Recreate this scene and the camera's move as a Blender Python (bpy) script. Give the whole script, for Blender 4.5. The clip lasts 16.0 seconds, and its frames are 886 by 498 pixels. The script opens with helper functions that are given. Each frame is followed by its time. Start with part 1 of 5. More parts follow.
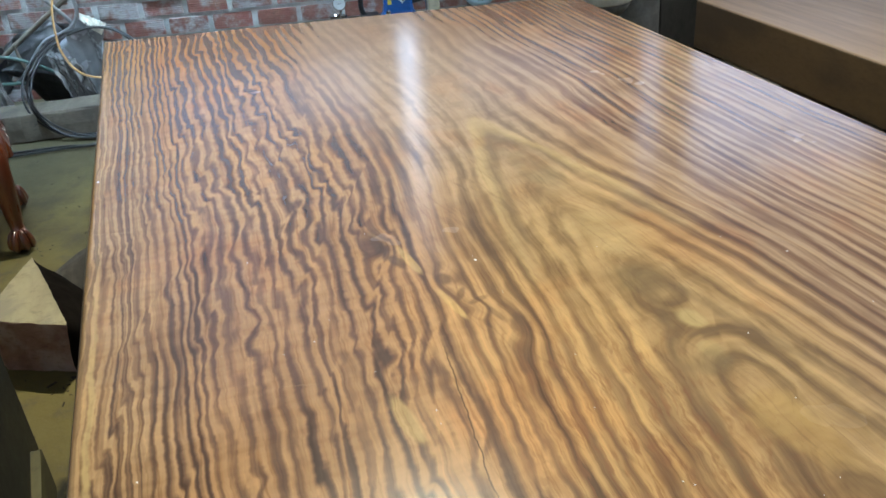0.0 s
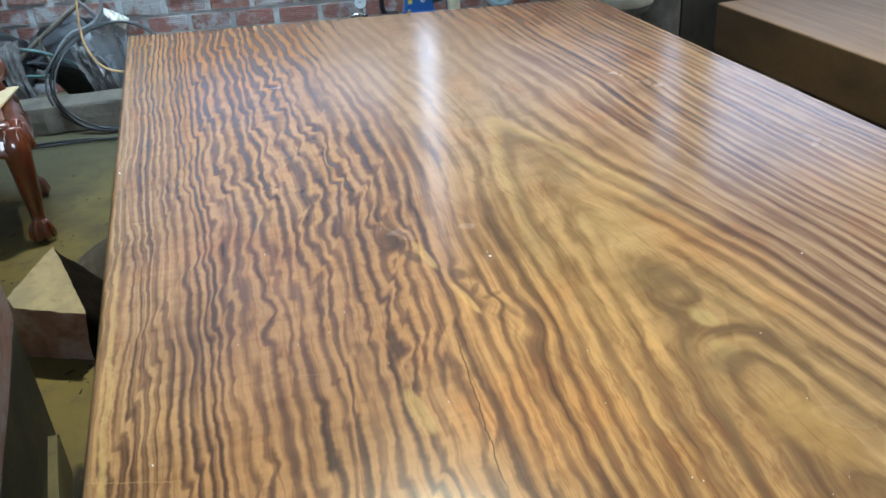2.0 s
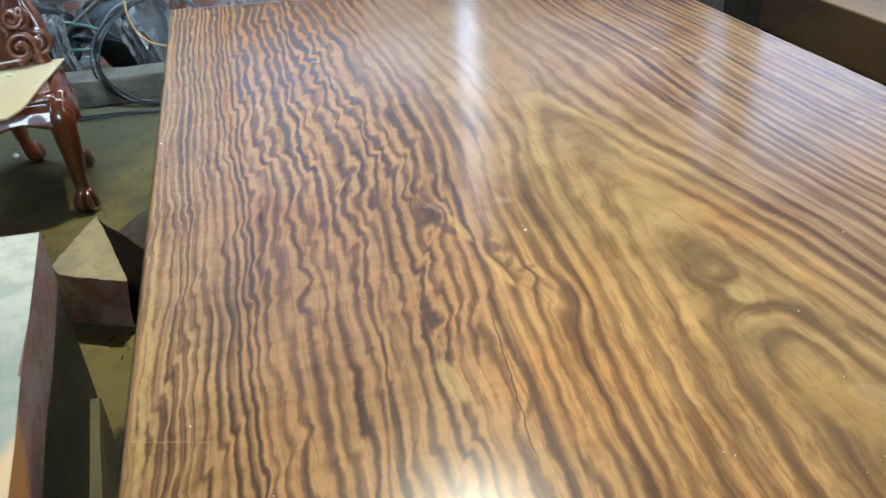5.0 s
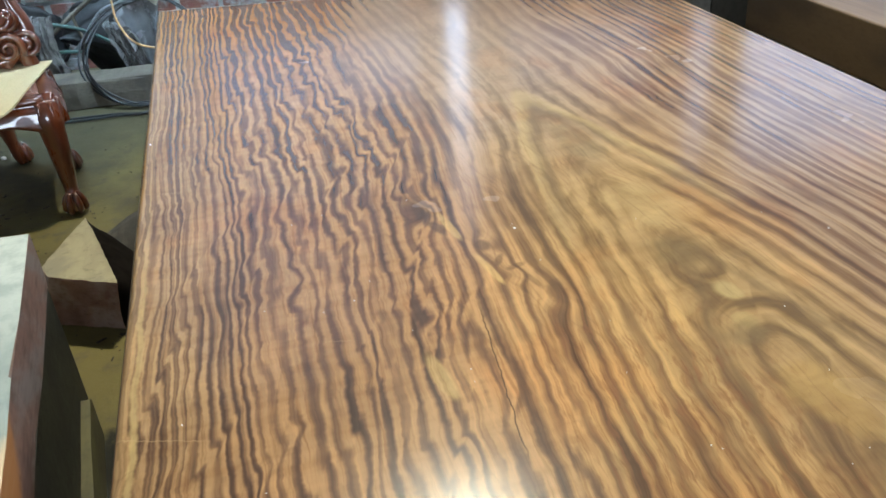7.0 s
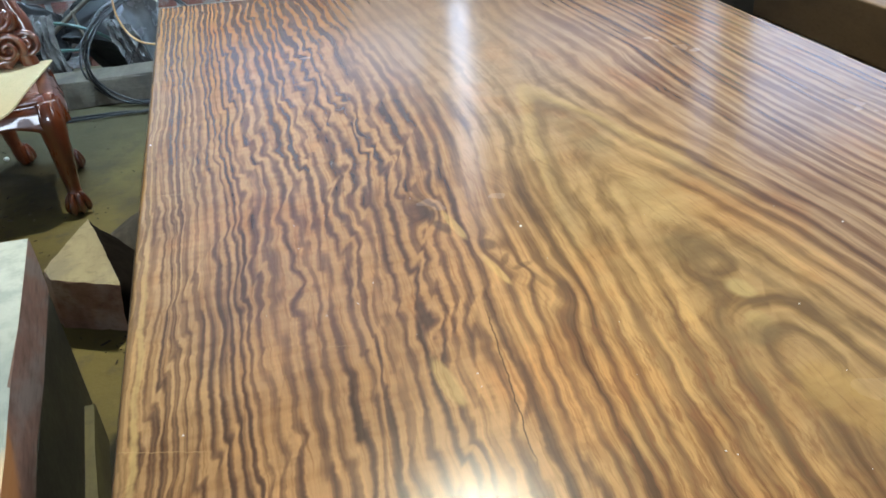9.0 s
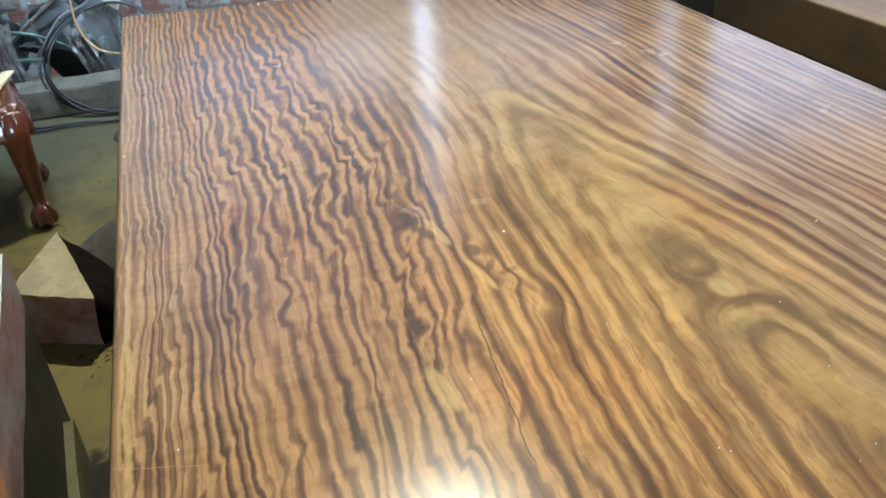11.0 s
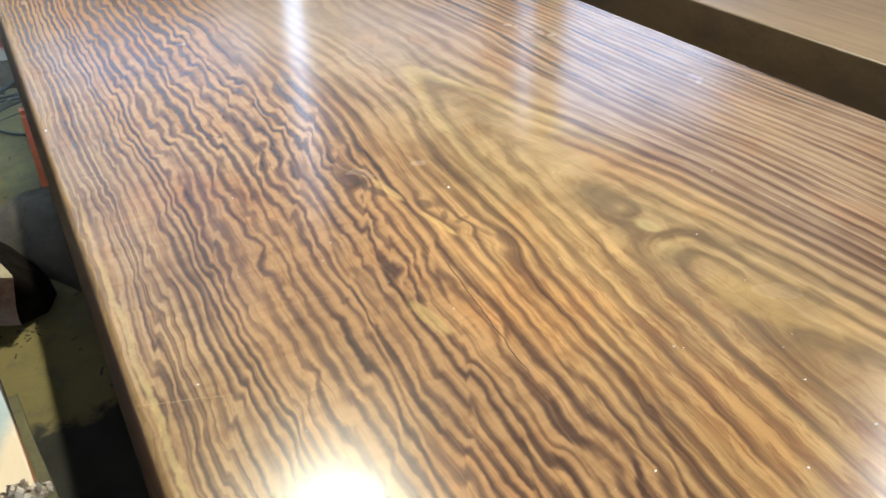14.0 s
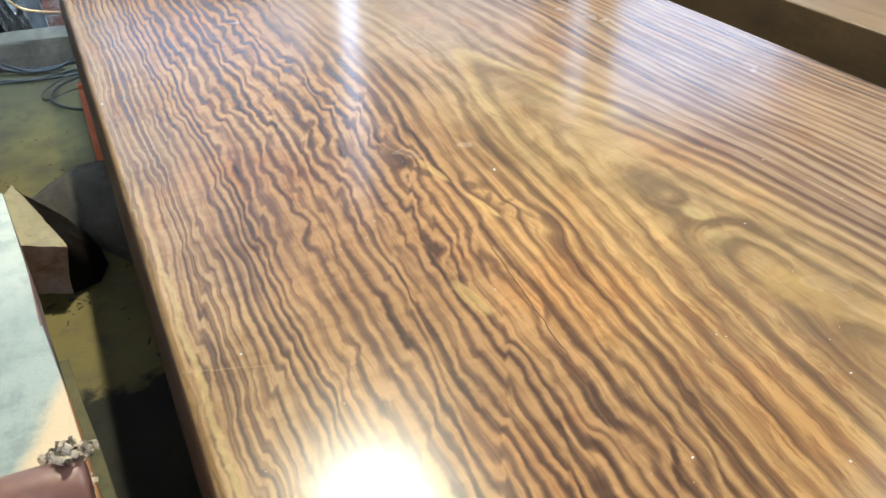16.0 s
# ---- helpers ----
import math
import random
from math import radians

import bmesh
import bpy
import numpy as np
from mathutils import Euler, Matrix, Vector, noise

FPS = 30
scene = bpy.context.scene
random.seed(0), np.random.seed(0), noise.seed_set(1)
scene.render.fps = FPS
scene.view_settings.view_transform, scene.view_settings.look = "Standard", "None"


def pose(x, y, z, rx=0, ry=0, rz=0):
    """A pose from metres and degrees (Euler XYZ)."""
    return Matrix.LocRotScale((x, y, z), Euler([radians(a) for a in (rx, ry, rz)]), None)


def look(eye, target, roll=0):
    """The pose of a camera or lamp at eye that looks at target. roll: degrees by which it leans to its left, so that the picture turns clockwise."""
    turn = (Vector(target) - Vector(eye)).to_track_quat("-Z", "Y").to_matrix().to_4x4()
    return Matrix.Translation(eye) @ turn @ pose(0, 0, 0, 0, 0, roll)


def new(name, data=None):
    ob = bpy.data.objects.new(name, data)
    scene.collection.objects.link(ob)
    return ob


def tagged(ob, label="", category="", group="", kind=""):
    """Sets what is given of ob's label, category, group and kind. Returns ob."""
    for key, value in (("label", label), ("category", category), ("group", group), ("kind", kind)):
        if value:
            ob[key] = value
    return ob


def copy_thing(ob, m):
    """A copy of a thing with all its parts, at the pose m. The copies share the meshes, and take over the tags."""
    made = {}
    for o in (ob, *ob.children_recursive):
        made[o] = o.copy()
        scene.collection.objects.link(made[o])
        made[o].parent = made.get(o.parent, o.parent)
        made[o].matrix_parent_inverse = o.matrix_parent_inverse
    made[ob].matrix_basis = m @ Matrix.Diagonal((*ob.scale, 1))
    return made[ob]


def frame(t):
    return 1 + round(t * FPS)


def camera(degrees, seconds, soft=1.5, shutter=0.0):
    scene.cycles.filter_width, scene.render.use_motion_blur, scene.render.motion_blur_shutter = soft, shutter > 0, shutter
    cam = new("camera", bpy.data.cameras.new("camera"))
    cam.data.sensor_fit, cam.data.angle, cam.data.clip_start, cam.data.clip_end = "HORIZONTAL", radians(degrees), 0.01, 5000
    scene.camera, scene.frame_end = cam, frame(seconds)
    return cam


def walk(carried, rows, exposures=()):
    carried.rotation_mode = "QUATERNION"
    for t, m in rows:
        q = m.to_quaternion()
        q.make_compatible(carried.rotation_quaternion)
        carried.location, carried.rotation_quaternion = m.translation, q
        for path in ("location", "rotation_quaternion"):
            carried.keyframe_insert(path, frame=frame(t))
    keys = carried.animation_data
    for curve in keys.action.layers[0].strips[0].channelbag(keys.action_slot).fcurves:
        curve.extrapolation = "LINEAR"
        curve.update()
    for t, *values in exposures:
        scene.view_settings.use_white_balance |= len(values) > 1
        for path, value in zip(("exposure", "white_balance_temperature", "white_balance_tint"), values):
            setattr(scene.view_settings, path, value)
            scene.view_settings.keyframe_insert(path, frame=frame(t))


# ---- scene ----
cam = camera(55.4, 16.0, 1.7)
PATH = [
    (0, (0.268, -0.062, 1.283), (0.753, 1.613, 0.304), -4.8),
    (0.5, (0.276, -0.064, 1.289), (0.795, 1.614, 0.333), -4.4),
    (1, (0.269, -0.068, 1.289), (0.777, 1.613, 0.332), -4.6),
    (1.5, (0.265, -0.057, 1.277), (0.737, 1.622, 0.298), -4.8),
    (2, (0.263, -0.078, 1.279), (0.714, 1.61, 0.306), -4.2),
    (2.5, (0.264, -0.085, 1.282), (0.694, 1.611, 0.313), -4.8),
    (3, (0.266, -0.081, 1.277), (0.688, 1.614, 0.303), -5.0),
    (3.5, (0.266, -0.088, 1.274), (0.667, 1.612, 0.301), -5.0),
    (4, (0.264, -0.085, 1.268), (0.637, 1.614, 0.279), -4.8),
    (4.5, (0.263, -0.086, 1.269), (0.62, 1.604, 0.26), -4.7),
    (7, (0.261, -0.098, 1.27), (0.642, 1.586, 0.262), -4.7),
    (7.5, (0.26, -0.093, 1.269), (0.647, 1.586, 0.252), -4.6),
    (8, (0.265, -0.086, 1.271), (0.64, 1.594, 0.251), -5.0),
    (8.5, (0.273, -0.074, 1.27), (0.632, 1.607, 0.248), -5.5),
    (9, (0.275, -0.066, 1.268), (0.634, 1.613, 0.242), -5.9),
    (11.5, (0.191, -0.06, 1.289), (0.726, 1.573, 0.264), -5.0),
    (12, (0.065, -0.085, 1.297), (0.723, 1.497, 0.265), -4.1),
    (12.5, (-0.018, -0.116, 1.301), (0.699, 1.436, 0.265), -3.4),
    (13, (-0.053, -0.137, 1.302), (0.701, 1.395, 0.261), -2.4),
    (13.5, (-0.046, -0.135, 1.298), (0.745, 1.374, 0.25), -1.2),
    (14, (-0.036, -0.129, 1.3), (0.766, 1.37, 0.246), -1.0),
    (14.5, (-0.028, -0.124, 1.298), (0.773, 1.368, 0.234), -1.7),
    (15, (-0.024, -0.124, 1.305), (0.753, 1.373, 0.231), -1.9),
    (15.5, (-0.038, -0.131, 1.291), (0.703, 1.385, 0.218), -0.9),
    (16, (-0.037, -0.139, 1.291), (0.662, 1.394, 0.214), -1.1),
]
walk(cam, [(t, look(eye, target, roll)) for t, eye, target, roll in PATH],
     exposures=[(0, 0.12), (9.0, 0.14), (12.5, 0.29), (16.0, 0.48)])

# ---- world, lamps, exposure ----
WALL_TURN = radians(-13)          # the brick wall runs a little askew to the slab
WALL = Matrix.Translation((0, 4.4, 0)) @ Matrix.Rotation(WALL_TURN, 4, "Z")

world = bpy.data.worlds.new("daylight")
scene.world = world
world.use_nodes = True
wn = world.node_tree
sky = wn.nodes.new("ShaderNodeTexSky")
sky.sky_type, sky.sun_disc = "NISHITA", False
sky.sun_elevation, sky.sun_rotation = radians(50), radians(200)
wn.nodes["Background"].inputs["Strength"].default_value = 0.12
wn.links.new(sky.outputs[0], wn.nodes["Background"].inputs["Color"])


def lamp(name, kind, energy, color, m, **sizes):
    data = bpy.data.lights.new(name, kind)
    data.energy, data.color = energy, color
    if kind == "AREA":
        data.shape, data.size, data.size_y = "RECTANGLE", sizes["size"], sizes["size_y"]
    else:
        data.shadow_soft_size = sizes["size"]
    ob = new(name, data)
    ob.matrix_world = m
    return ob


FLOOD = Vector((1.12, 3.58, 4.53))    # work lamp fixed high on the brick wall
flood = lamp("floodlight", "SPOT", 950, (0.98, 0.97, 0.77), look(FLOOD, (0.6, 0.6, 0.4)), size=0.1)
flood.data.spot_size, flood.data.spot_blend = radians(79), 0.95
# daylight through the doorway behind, and three added fill lamps with no seen source
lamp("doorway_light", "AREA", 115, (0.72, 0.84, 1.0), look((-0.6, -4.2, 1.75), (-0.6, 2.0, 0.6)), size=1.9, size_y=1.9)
lamp("roof_fill_light", "AREA", 15, (0.74, 0.87, 1.0), look((-0.9, -0.4, 4.62), (-0.8, 2.2, 0)), size=0.5, size_y=0.5)
lamp("wall_wash_light", "AREA", 70, (0.52, 0.76, 1.0), WALL @ look((0.15, -1.1, 4.6), (0.2, 0.05, 0.8)), size=1.5, size_y=0.8).data.spread = radians(55)
lamp("east_fill_light", "AREA", 210, (0.86, 0.93, 1.0), look((5.25, 1.6, 4.1), (0, 1.4, 0.5)), size=1.2, size_y=0.9)

# ---- materials ----


class Field:
    """A value in a material's node tree, with plain arithmetic."""

    def __init__(self, tree, socket):
        self.tree, self.socket = tree, socket

    def calc(self, op, other=None, third=None, clamp=False):
        node = self.tree.nodes.new("ShaderNodeMath")
        node.operation, node.use_clamp = op, clamp
        for slot, v in enumerate((self, other, third)):
            if isinstance(v, Field):
                self.tree.links.new(v.socket, node.inputs[slot])
            elif v is not None:
                node.inputs[slot].default_value = v
        return Field(self.tree, node.outputs[0])

    def __add__(self, o): return self.calc("ADD", o)
    def __sub__(self, o): return self.calc("SUBTRACT", o)
    def __mul__(self, o): return self.calc("MULTIPLY", o)
    def __radd__(self, o): return self.calc("ADD", o)
    def __rmul__(self, o): return self.calc("MULTIPLY", o)
    def __rsub__(self, o): return (self * -1.0) + o
    def sqrt(self): return self.calc("SQRT")
    def size(self): return self.calc("ABSOLUTE")
    def above(self, v): return self.calc("MAXIMUM", v)

    def step(self, lo, hi):
        """0 below lo, 1 above hi, smooth between."""
        node = self.tree.nodes.new("ShaderNodeMapRange")
        node.interpolation_type = "SMOOTHSTEP"
        for slot, v in (("Value", self), ("From Min", lo), ("From Max", hi)):
            if isinstance(v, Field):
                self.tree.links.new(v.socket, node.inputs[slot])
            else:
                node.inputs[slot].default_value = v
        return Field(self.tree, node.outputs[0])


class Surface:
    """A principled material under construction."""

    def __init__(self, name, rough=0.6, metal=0.0, space="Object"):
        self.m = bpy.data.materials.new(name)
        self.m.use_nodes = True
        self.t = self.m.node_tree
        self.b = self.t.nodes["Principled BSDF"]
        self.b.inputs["Roughness"].default_value, self.b.inputs["Metallic"].default_value = rough, metal
        node = self.t.nodes.new("ShaderNodeTexCoord")
        self.place = node.outputs[space]
        split = self.t.nodes.new("ShaderNodeSeparateXYZ")
        self.t.links.new(self.place, split.inputs[0])
        self.x, self.y, self.z = (Field(self.t, split.outputs[i]) for i in range(3))

    def vec(self, x, y, z=0.0):
        node = self.t.nodes.new("ShaderNodeCombineXYZ")
        for slot, v in enumerate((x, y, z)):
            if isinstance(v, Field):
                self.t.links.new(v.socket, node.inputs[slot])
            else:
                node.inputs[slot].default_value = v
        return node.outputs[0]

    def noise(self, vec=None, scale=1.0, detail=2.0, rough=0.5):
        node = self.t.nodes.new("ShaderNodeTexNoise")
        node.inputs["Scale"].default_value, node.inputs["Detail"].default_value = scale, detail
        node.inputs["Roughness"].default_value = rough
        self.t.links.new(vec or self.place, node.inputs["Vector"])
        return Field(self.t, node.outputs["Fac"])

    def own(self):
        """A number of its own for each object."""
        node = self.t.nodes.new("ShaderNodeObjectInfo")
        return Field(self.t, node.outputs["Random"])

    def mix(self, a, b, f, kind="MIX"):
        node = self.t.nodes.new("ShaderNodeMix")
        node.data_type, node.blend_type = "RGBA", kind
        for slot, v in ((0, f), (6, a), (7, b)):
            if isinstance(v, Field):
                self.t.links.new(v.socket, node.inputs[slot])
            elif isinstance(v, tuple):
                node.inputs[slot].default_value = (*v, 1)
            elif isinstance(v, (float, int)):
                node.inputs[slot].default_value = v
            else:
                self.t.links.new(v, node.inputs[slot])
        return node.outputs[2]

    def paint(self, color=None, rough=None, bump=None, depth=0.002, strength=0.5, coat=None):
        if isinstance(color, tuple):
            self.b.inputs["Base Color"].default_value = (*color, 1)
        elif color is not None:
            self.t.links.new(color, self.b.inputs["Base Color"])
        if isinstance(rough, Field):
            self.t.links.new(rough.socket, self.b.inputs["Roughness"])
        if bump is not None:
            node = self.t.nodes.new("ShaderNodeBump")
            node.inputs["Strength"].default_value, node.inputs["Distance"].default_value = strength, depth
            self.t.links.new(bump.socket, node.inputs["Height"])
            self.t.links.new(node.outputs[0], self.b.inputs["Normal"])
        if coat:
            self.b.inputs["Coat Weight"].default_value, self.b.inputs["Coat Roughness"].default_value = coat
        return self.m


def mottled(name, a, b, scale=6.0, rough=0.6, metal=0.0, grain=60.0, bump=0.4, depth=0.002, coat=None, stretch=(1, 1, 1)):
    """Two tones in soft patches, with a fine grain over them."""
    s = Surface(name, rough, metal)
    v = s.vec(s.x * stretch[0], s.y * stretch[1], s.z * stretch[2])
    big, fine = s.noise(v, scale, 4, 0.6), s.noise(v, grain, 3, 0.6)
    col = s.mix(a, b, big.step(0.35, 0.65))
    col = s.mix(col, tuple(0.55 * c for c in a), (fine.step(0.45, 0.75)) * 0.45)
    return s.paint(col, (big * 0.25 + fine * 0.15 + (rough - 0.2)), fine + big, depth, bump, coat)


def slab_wood():
    """Varnished zebra-figured hardwood. The growth lines are level lines of one field: arches round an axis along the board,
    straight lines on one side of it, and curly, sheared stripes on the other."""
    s = Surface("varnished_zebra_wood", 0.32)
    x, y = s.x, s.y
    flat = s.vec(x, y, 0.0)

    def n(sx, sy, seed, detail=1.5, rough=0.5):
        return s.noise(s.vec(x * sx, y * sy, seed), 1.0, detail, rough) - 0.5

    def bell(cx, cy, rx, ry, turn=0.0):
        c, d = math.cos(turn), math.sin(turn)
        a = (x - cx) * (c / rx) + (y - cy) * (d / rx)
        b = (y - cy) * (c / ry) - (x - cx) * (d / ry)
        return 1.0 - (a * a + b * b).sqrt().step(0.0, 1.0)

    left = 1.0 - x.step(0.46, 0.74)
    right = x.step(1.0, 1.22)
    core = (x - (1.1 - y).above(0.0) * 0.2).step(0.58, 0.86) * (1.0 - right)
    rim = 1.0 - x.step(0.06, 0.2)
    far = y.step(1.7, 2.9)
    # arches round the axis, which lean over towards the board's near end
    dx = x - 0.93 + n(0.8, 1.7, 3.0) * 0.045
    lean = x.step(0.1, 0.8) * 0.15 + 0.004 - x.step(0.95, 1.35) * 0.12
    past = y - 1.75
    u = (dx * dx + 0.0016).sqrt() + (y - 1.0 - ((past * past + 0.03).sqrt() + past) * 0.6) * lean
    u = u + n(2.4, 1.2, 5.0) * 0.03
    # curl: long swings, sharp kinks, fine jags
    curl = left * (x.step(-0.3, 0.2) * 0.8 + x.step(0.28, 0.45) * 0.2) * (1.0 - y.step(1.2, 2.6) * 0.45)
    u = u + n(4.5, 8.0, 1.0) * (curl * 0.03 + core * 0.014 + right * 0.008)
    u = u + n(5.0, 8.5, 12.0, 1.0).size() * (curl * 0.015 + core * 0.012)
    u = u - n(6.5, 11.0, 15.0, 1.0).size() * (curl * 0.012 + core * 0.008)
    u = u + n(20.0, 34.0, 2.0, 2.5) * (curl * 0.007 + core * 0.004 + right * 0.004 + rim * 0.003)
    u = u + n(26.0, 75.0, 6.0, 2.0) * (left * 0.0055 + core * 0.002)
    near = x.step(0.5, 0.66) * (1.0 - y.step(0.7, 1.15)) * (1.0 - x.step(0.8, 1.0))
    u = u + n(13.0, 15.0, 91.0, 2.0) * near * 0.02
    # knots push the lines aside
    knots = [(0.553, 1.335, 0.045, 0.11, 0.035), (0.624, 1.165, 0.042, 0.075, -0.026), (0.69, 0.985, 0.05, 0.12, 0.03), (0.94, 0.885, 0.1, 0.1, 0.035),
             (0.645, 1.06, 0.035, 0.04, 0.018), (0.29, 1.17, 0.04, 0.08, 0.02), (0.93, 0.72, 0.09, 0.1, -0.03)]
    for cx, cy, rx, ry, push in knots:
        u = u + bell(cx, cy, rx, ry) * push
    cycles = u * 33.0 + (0.5 - x).above(0.0) * 6.0 + (u * -4.6).calc("EXPONENT") * 3.9 + (0.21 - x).above(0.0) * 22.0 + (x - 1.3).above(0.0) * 6.0 + 0.1
    # shear lines, slanting over the stripes, where they jump and fork
    across, along = x * 0.94 - y * 0.35, x * 0.35 + y * 0.94
    for seed, sp, sa, jump in ((21.0, 8.0, 1.8, 0.6), (33.0, 12.0, 2.6, 0.4), (47.0, 16.0, 4.0, 0.2)):
        band = s.noise(s.vec(across * sp, along * sa, seed), 1.0, 1.0)
        cycles = cycles + band.step(0.47, 0.535) * (curl * jump + core * 0.12)
    drift = s.noise(s.vec(cycles * 0.37, y * 0.9, 2.4), 1.0, 1.0) - 0.5
    cycles = cycles + drift * (1.2 - core * 0.6)

    stripe = (cycles * 6.28318).calc("COSINE")
    second = (cycles * 12.56636 + drift * 9.0 + 0.8).calc("COSINE")
    each = s.noise(s.vec(cycles * 0.95, y * 1.5, 4.4), 1.0, 1.5) - 0.5
    thread = s.noise(s.vec(x * 12.0 - u * 60.0, y * 3.0, 9.4), 1.0, 3, 0.6) - 0.5
    swell = n(13.0, 11.0, 31.0, 2.0)
    tone = stripe * (left * 0.28 + 0.5) - second * (rim * 0.3 + right * 0.2 + left * 0.12) + each * (2.2 - core * 0.6) + thread * (2.2 + right * 0.7 + core * 0.3) + swell * (curl * 0.9 + core * 0.8)
    soft = core * 0.2 + 0.75 + right * 0.1
    dark = tone.step(0.04 - soft, 0.04 + soft)
    pith = tone.step(0.5, 1.15)

    warm = s.noise(s.vec(x * 2.2, y * 1.3, 4.0), 1.0, 3).step(0.4, 0.62)
    light = s.mix((0.443, 0.249, 0.114), (0.403, 0.22, 0.102), warm)
    light = s.mix(light, (0.4, 0.262, 0.158), right)
    # core greyed towards the far end: mirrored window veil mixed into the colour
    grey = y.step(1.15, 1.9)
    light = s.mix(light, s.mix((0.5, 0.318, 0.142), (0.455, 0.31, 0.19), grey), core)
    light = s.mix(light, (0.5, 0.31, 0.13), near * 0.8)
    light = s.mix(light, (0.42, 0.265, 0.13), rim * 0.7)
    deep = s.mix((0.11, 0.058, 0.037), (0.125, 0.064, 0.042), warm)
    deep = s.mix(deep, (0.15, 0.075, 0.044), right)
    deep = s.mix(deep, s.mix((0.195, 0.118, 0.05), (0.2, 0.135, 0.08), grey), core)
    deep = s.mix(deep, (0.21, 0.12, 0.058), near * 0.7)
    deep = s.mix(deep, (0.17, 0.095, 0.052), rim)
    col = s.mix(light, deep, dark * 0.93)
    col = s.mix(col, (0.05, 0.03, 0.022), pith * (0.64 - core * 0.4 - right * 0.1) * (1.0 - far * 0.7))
    # paler heartwood inside the arches, the round eye, grey clouds beside it
    inner = tone * 0.05
    for cx, cy, rx, ry, turn, tint, how in (
            (0.97, 1.2, 0.11, 0.17, 0.25, (0.5, 0.34, 0.155), 0.8), (0.945, 0.89, 0.034, 0.05, 0.2, (0.5, 0.36, 0.16), 0.8), (0.925, 0.81, 0.03, 0.035, 0.0, (0.46, 0.33, 0.14), 0.6),
            (0.93, 0.62, 0.075, 0.14, 0.15, (0.5, 0.315, 0.115), 0.7), (0.93, 1.03, 0.09, 0.09, 0.0, (0.22, 0.155, 0.07), 0.45), (0.905, 0.78, 0.06, 0.05, 0.0, (0.21, 0.145, 0.07), 0.6),
            (0.96, 1.53, 0.07, 0.22, 0.1, (0.27, 0.19, 0.1), 0.65), (0.8, 0.75, 0.05, 0.14, -0.2, (0.22, 0.13, 0.06), 0.5)):
        spot = bell(cx, cy, rx, ry, turn) + n(11.0, 9.0, cx * 40.0, 3.0, 0.6) * 0.9 - thread * 0.5 - inner
        col = s.mix(col, tint, spot.step(0.12, 0.75) * how * bell(cx, cy, rx * 1.5, ry * 1.5, turn).step(0.0, 0.25))
    # an arch drawn by one pale line and one dark line inside it
    for top, tint, wide, how in ((1.93, (0.5, 0.35, 0.165), 0.045, 0.7), (1.85, (0.2, 0.14, 0.075), 0.05, 0.45), (1.1, (0.17, 0.11, 0.055), 0.035, 0.5)):
        a = (x - 0.945 + n(5.0, 6.0, 61.0) * 0.04)
        arch = (y - top + (a * a + 0.0006).sqrt() * 3.4 + a * a * 6.0).size() * (0.3)
        col = s.mix(col, tint, (1.0 - (arch + thread * 0.012).step(wide * 0.15, wide * 0.6)) * how * (1.0 - (a.size()).step(0.1, 0.22)))
    # dark hearts of the knots
    for cx, cy, rx, ry, turn, how in ((0.55, 1.36, 0.03, 0.085, 0.1, 0.6), (0.562, 1.27, 0.018, 0.05, 0.25, 0.8), (0.622, 1.175, 0.024, 0.036, 0.0, 0.7), (0.634, 1.115, 0.011, 0.035, -0.5, 0.6),
                                      (0.655, 1.085, 0.03, 0.012, 0.3, 0.45), (0.692, 0.985, 0.026, 0.065, -0.15, 0.7), (0.668, 1.03, 0.01, 0.05, 0.2, 0.5), (0.41, 1.0, 0.014, 0.075, 0.12, 0.3)):
        spot = bell(cx, cy, rx, ry, turn) + n(34.0, 26.0, cx * 90.0, 3.0, 0.65) * 0.8
        col = s.mix(col, (0.095, 0.056, 0.037), spot.step(0.05, 0.7) * how * bell(cx, cy, rx * 1.3, ry * 1.3, turn).step(0.0, 0.2))
    for cx, cy, rx, ry, turn in ((0.585, 1.265, 0.014, 0.1, 0.12), (0.61, 1.09, 0.012, 0.09, 0.15), (0.455, 0.84, 0.022, 0.09, 0.12)):
        col = s.mix(col, (0.52, 0.34, 0.14), (bell(cx, cy, rx, ry, turn) + n(30.0, 12.0, 71.0, 3.0) * 0.5).step(0.15, 0.6) * 0.75)
    # clouds of darker and redder wood; sheen bands across the curl, painted into the colour
    patch = s.noise(s.vec(x * 3.2 + y * 0.8, y * 4.5 - x * 1.4, 19.0), 1.0, 3, 0.6)
    col = s.mix(col, (0.72, 0.65, 0.6), patch.step(0.46, 0.68) * 0.5, "MULTIPLY")
    col = s.mix(col, (1.14, 1.11, 1.05), (1.0 - patch.step(0.32, 0.5)) * 0.6, "MULTIPLY")
    ripple = n(9.0, 42.0, 81.0, 2.5)
    col = s.mix(col, (0.74, 0.68, 0.64), (ripple * 2.2 + 0.3).step(0.2, 0.8) * (left * 0.5 + core * 0.25), "MULTIPLY")
    col = s.mix(col, (1.28, 1.24, 1.16), (ripple * -2.2 + 0.2).step(0.2, 0.8) * (left * 0.4 + core * 0.25), "MULTIPLY")
    blush = s.noise(s.vec(x * 5.0, y * 3.0, 14.0), 1.0, 3, 0.6) + bell(0.62, 0.6, 0.3, 0.55) * 0.12 + x.step(1.1, 1.5) * 0.05
    col = s.mix(col, (1.0, 0.78, 0.63), blush.step(0.52, 0.7) * 0.5, "MULTIPLY")
    fleck = s.noise(s.vec(cycles * 3.2, y * 13.0, 14.0), 1.0, 3, 0.65)
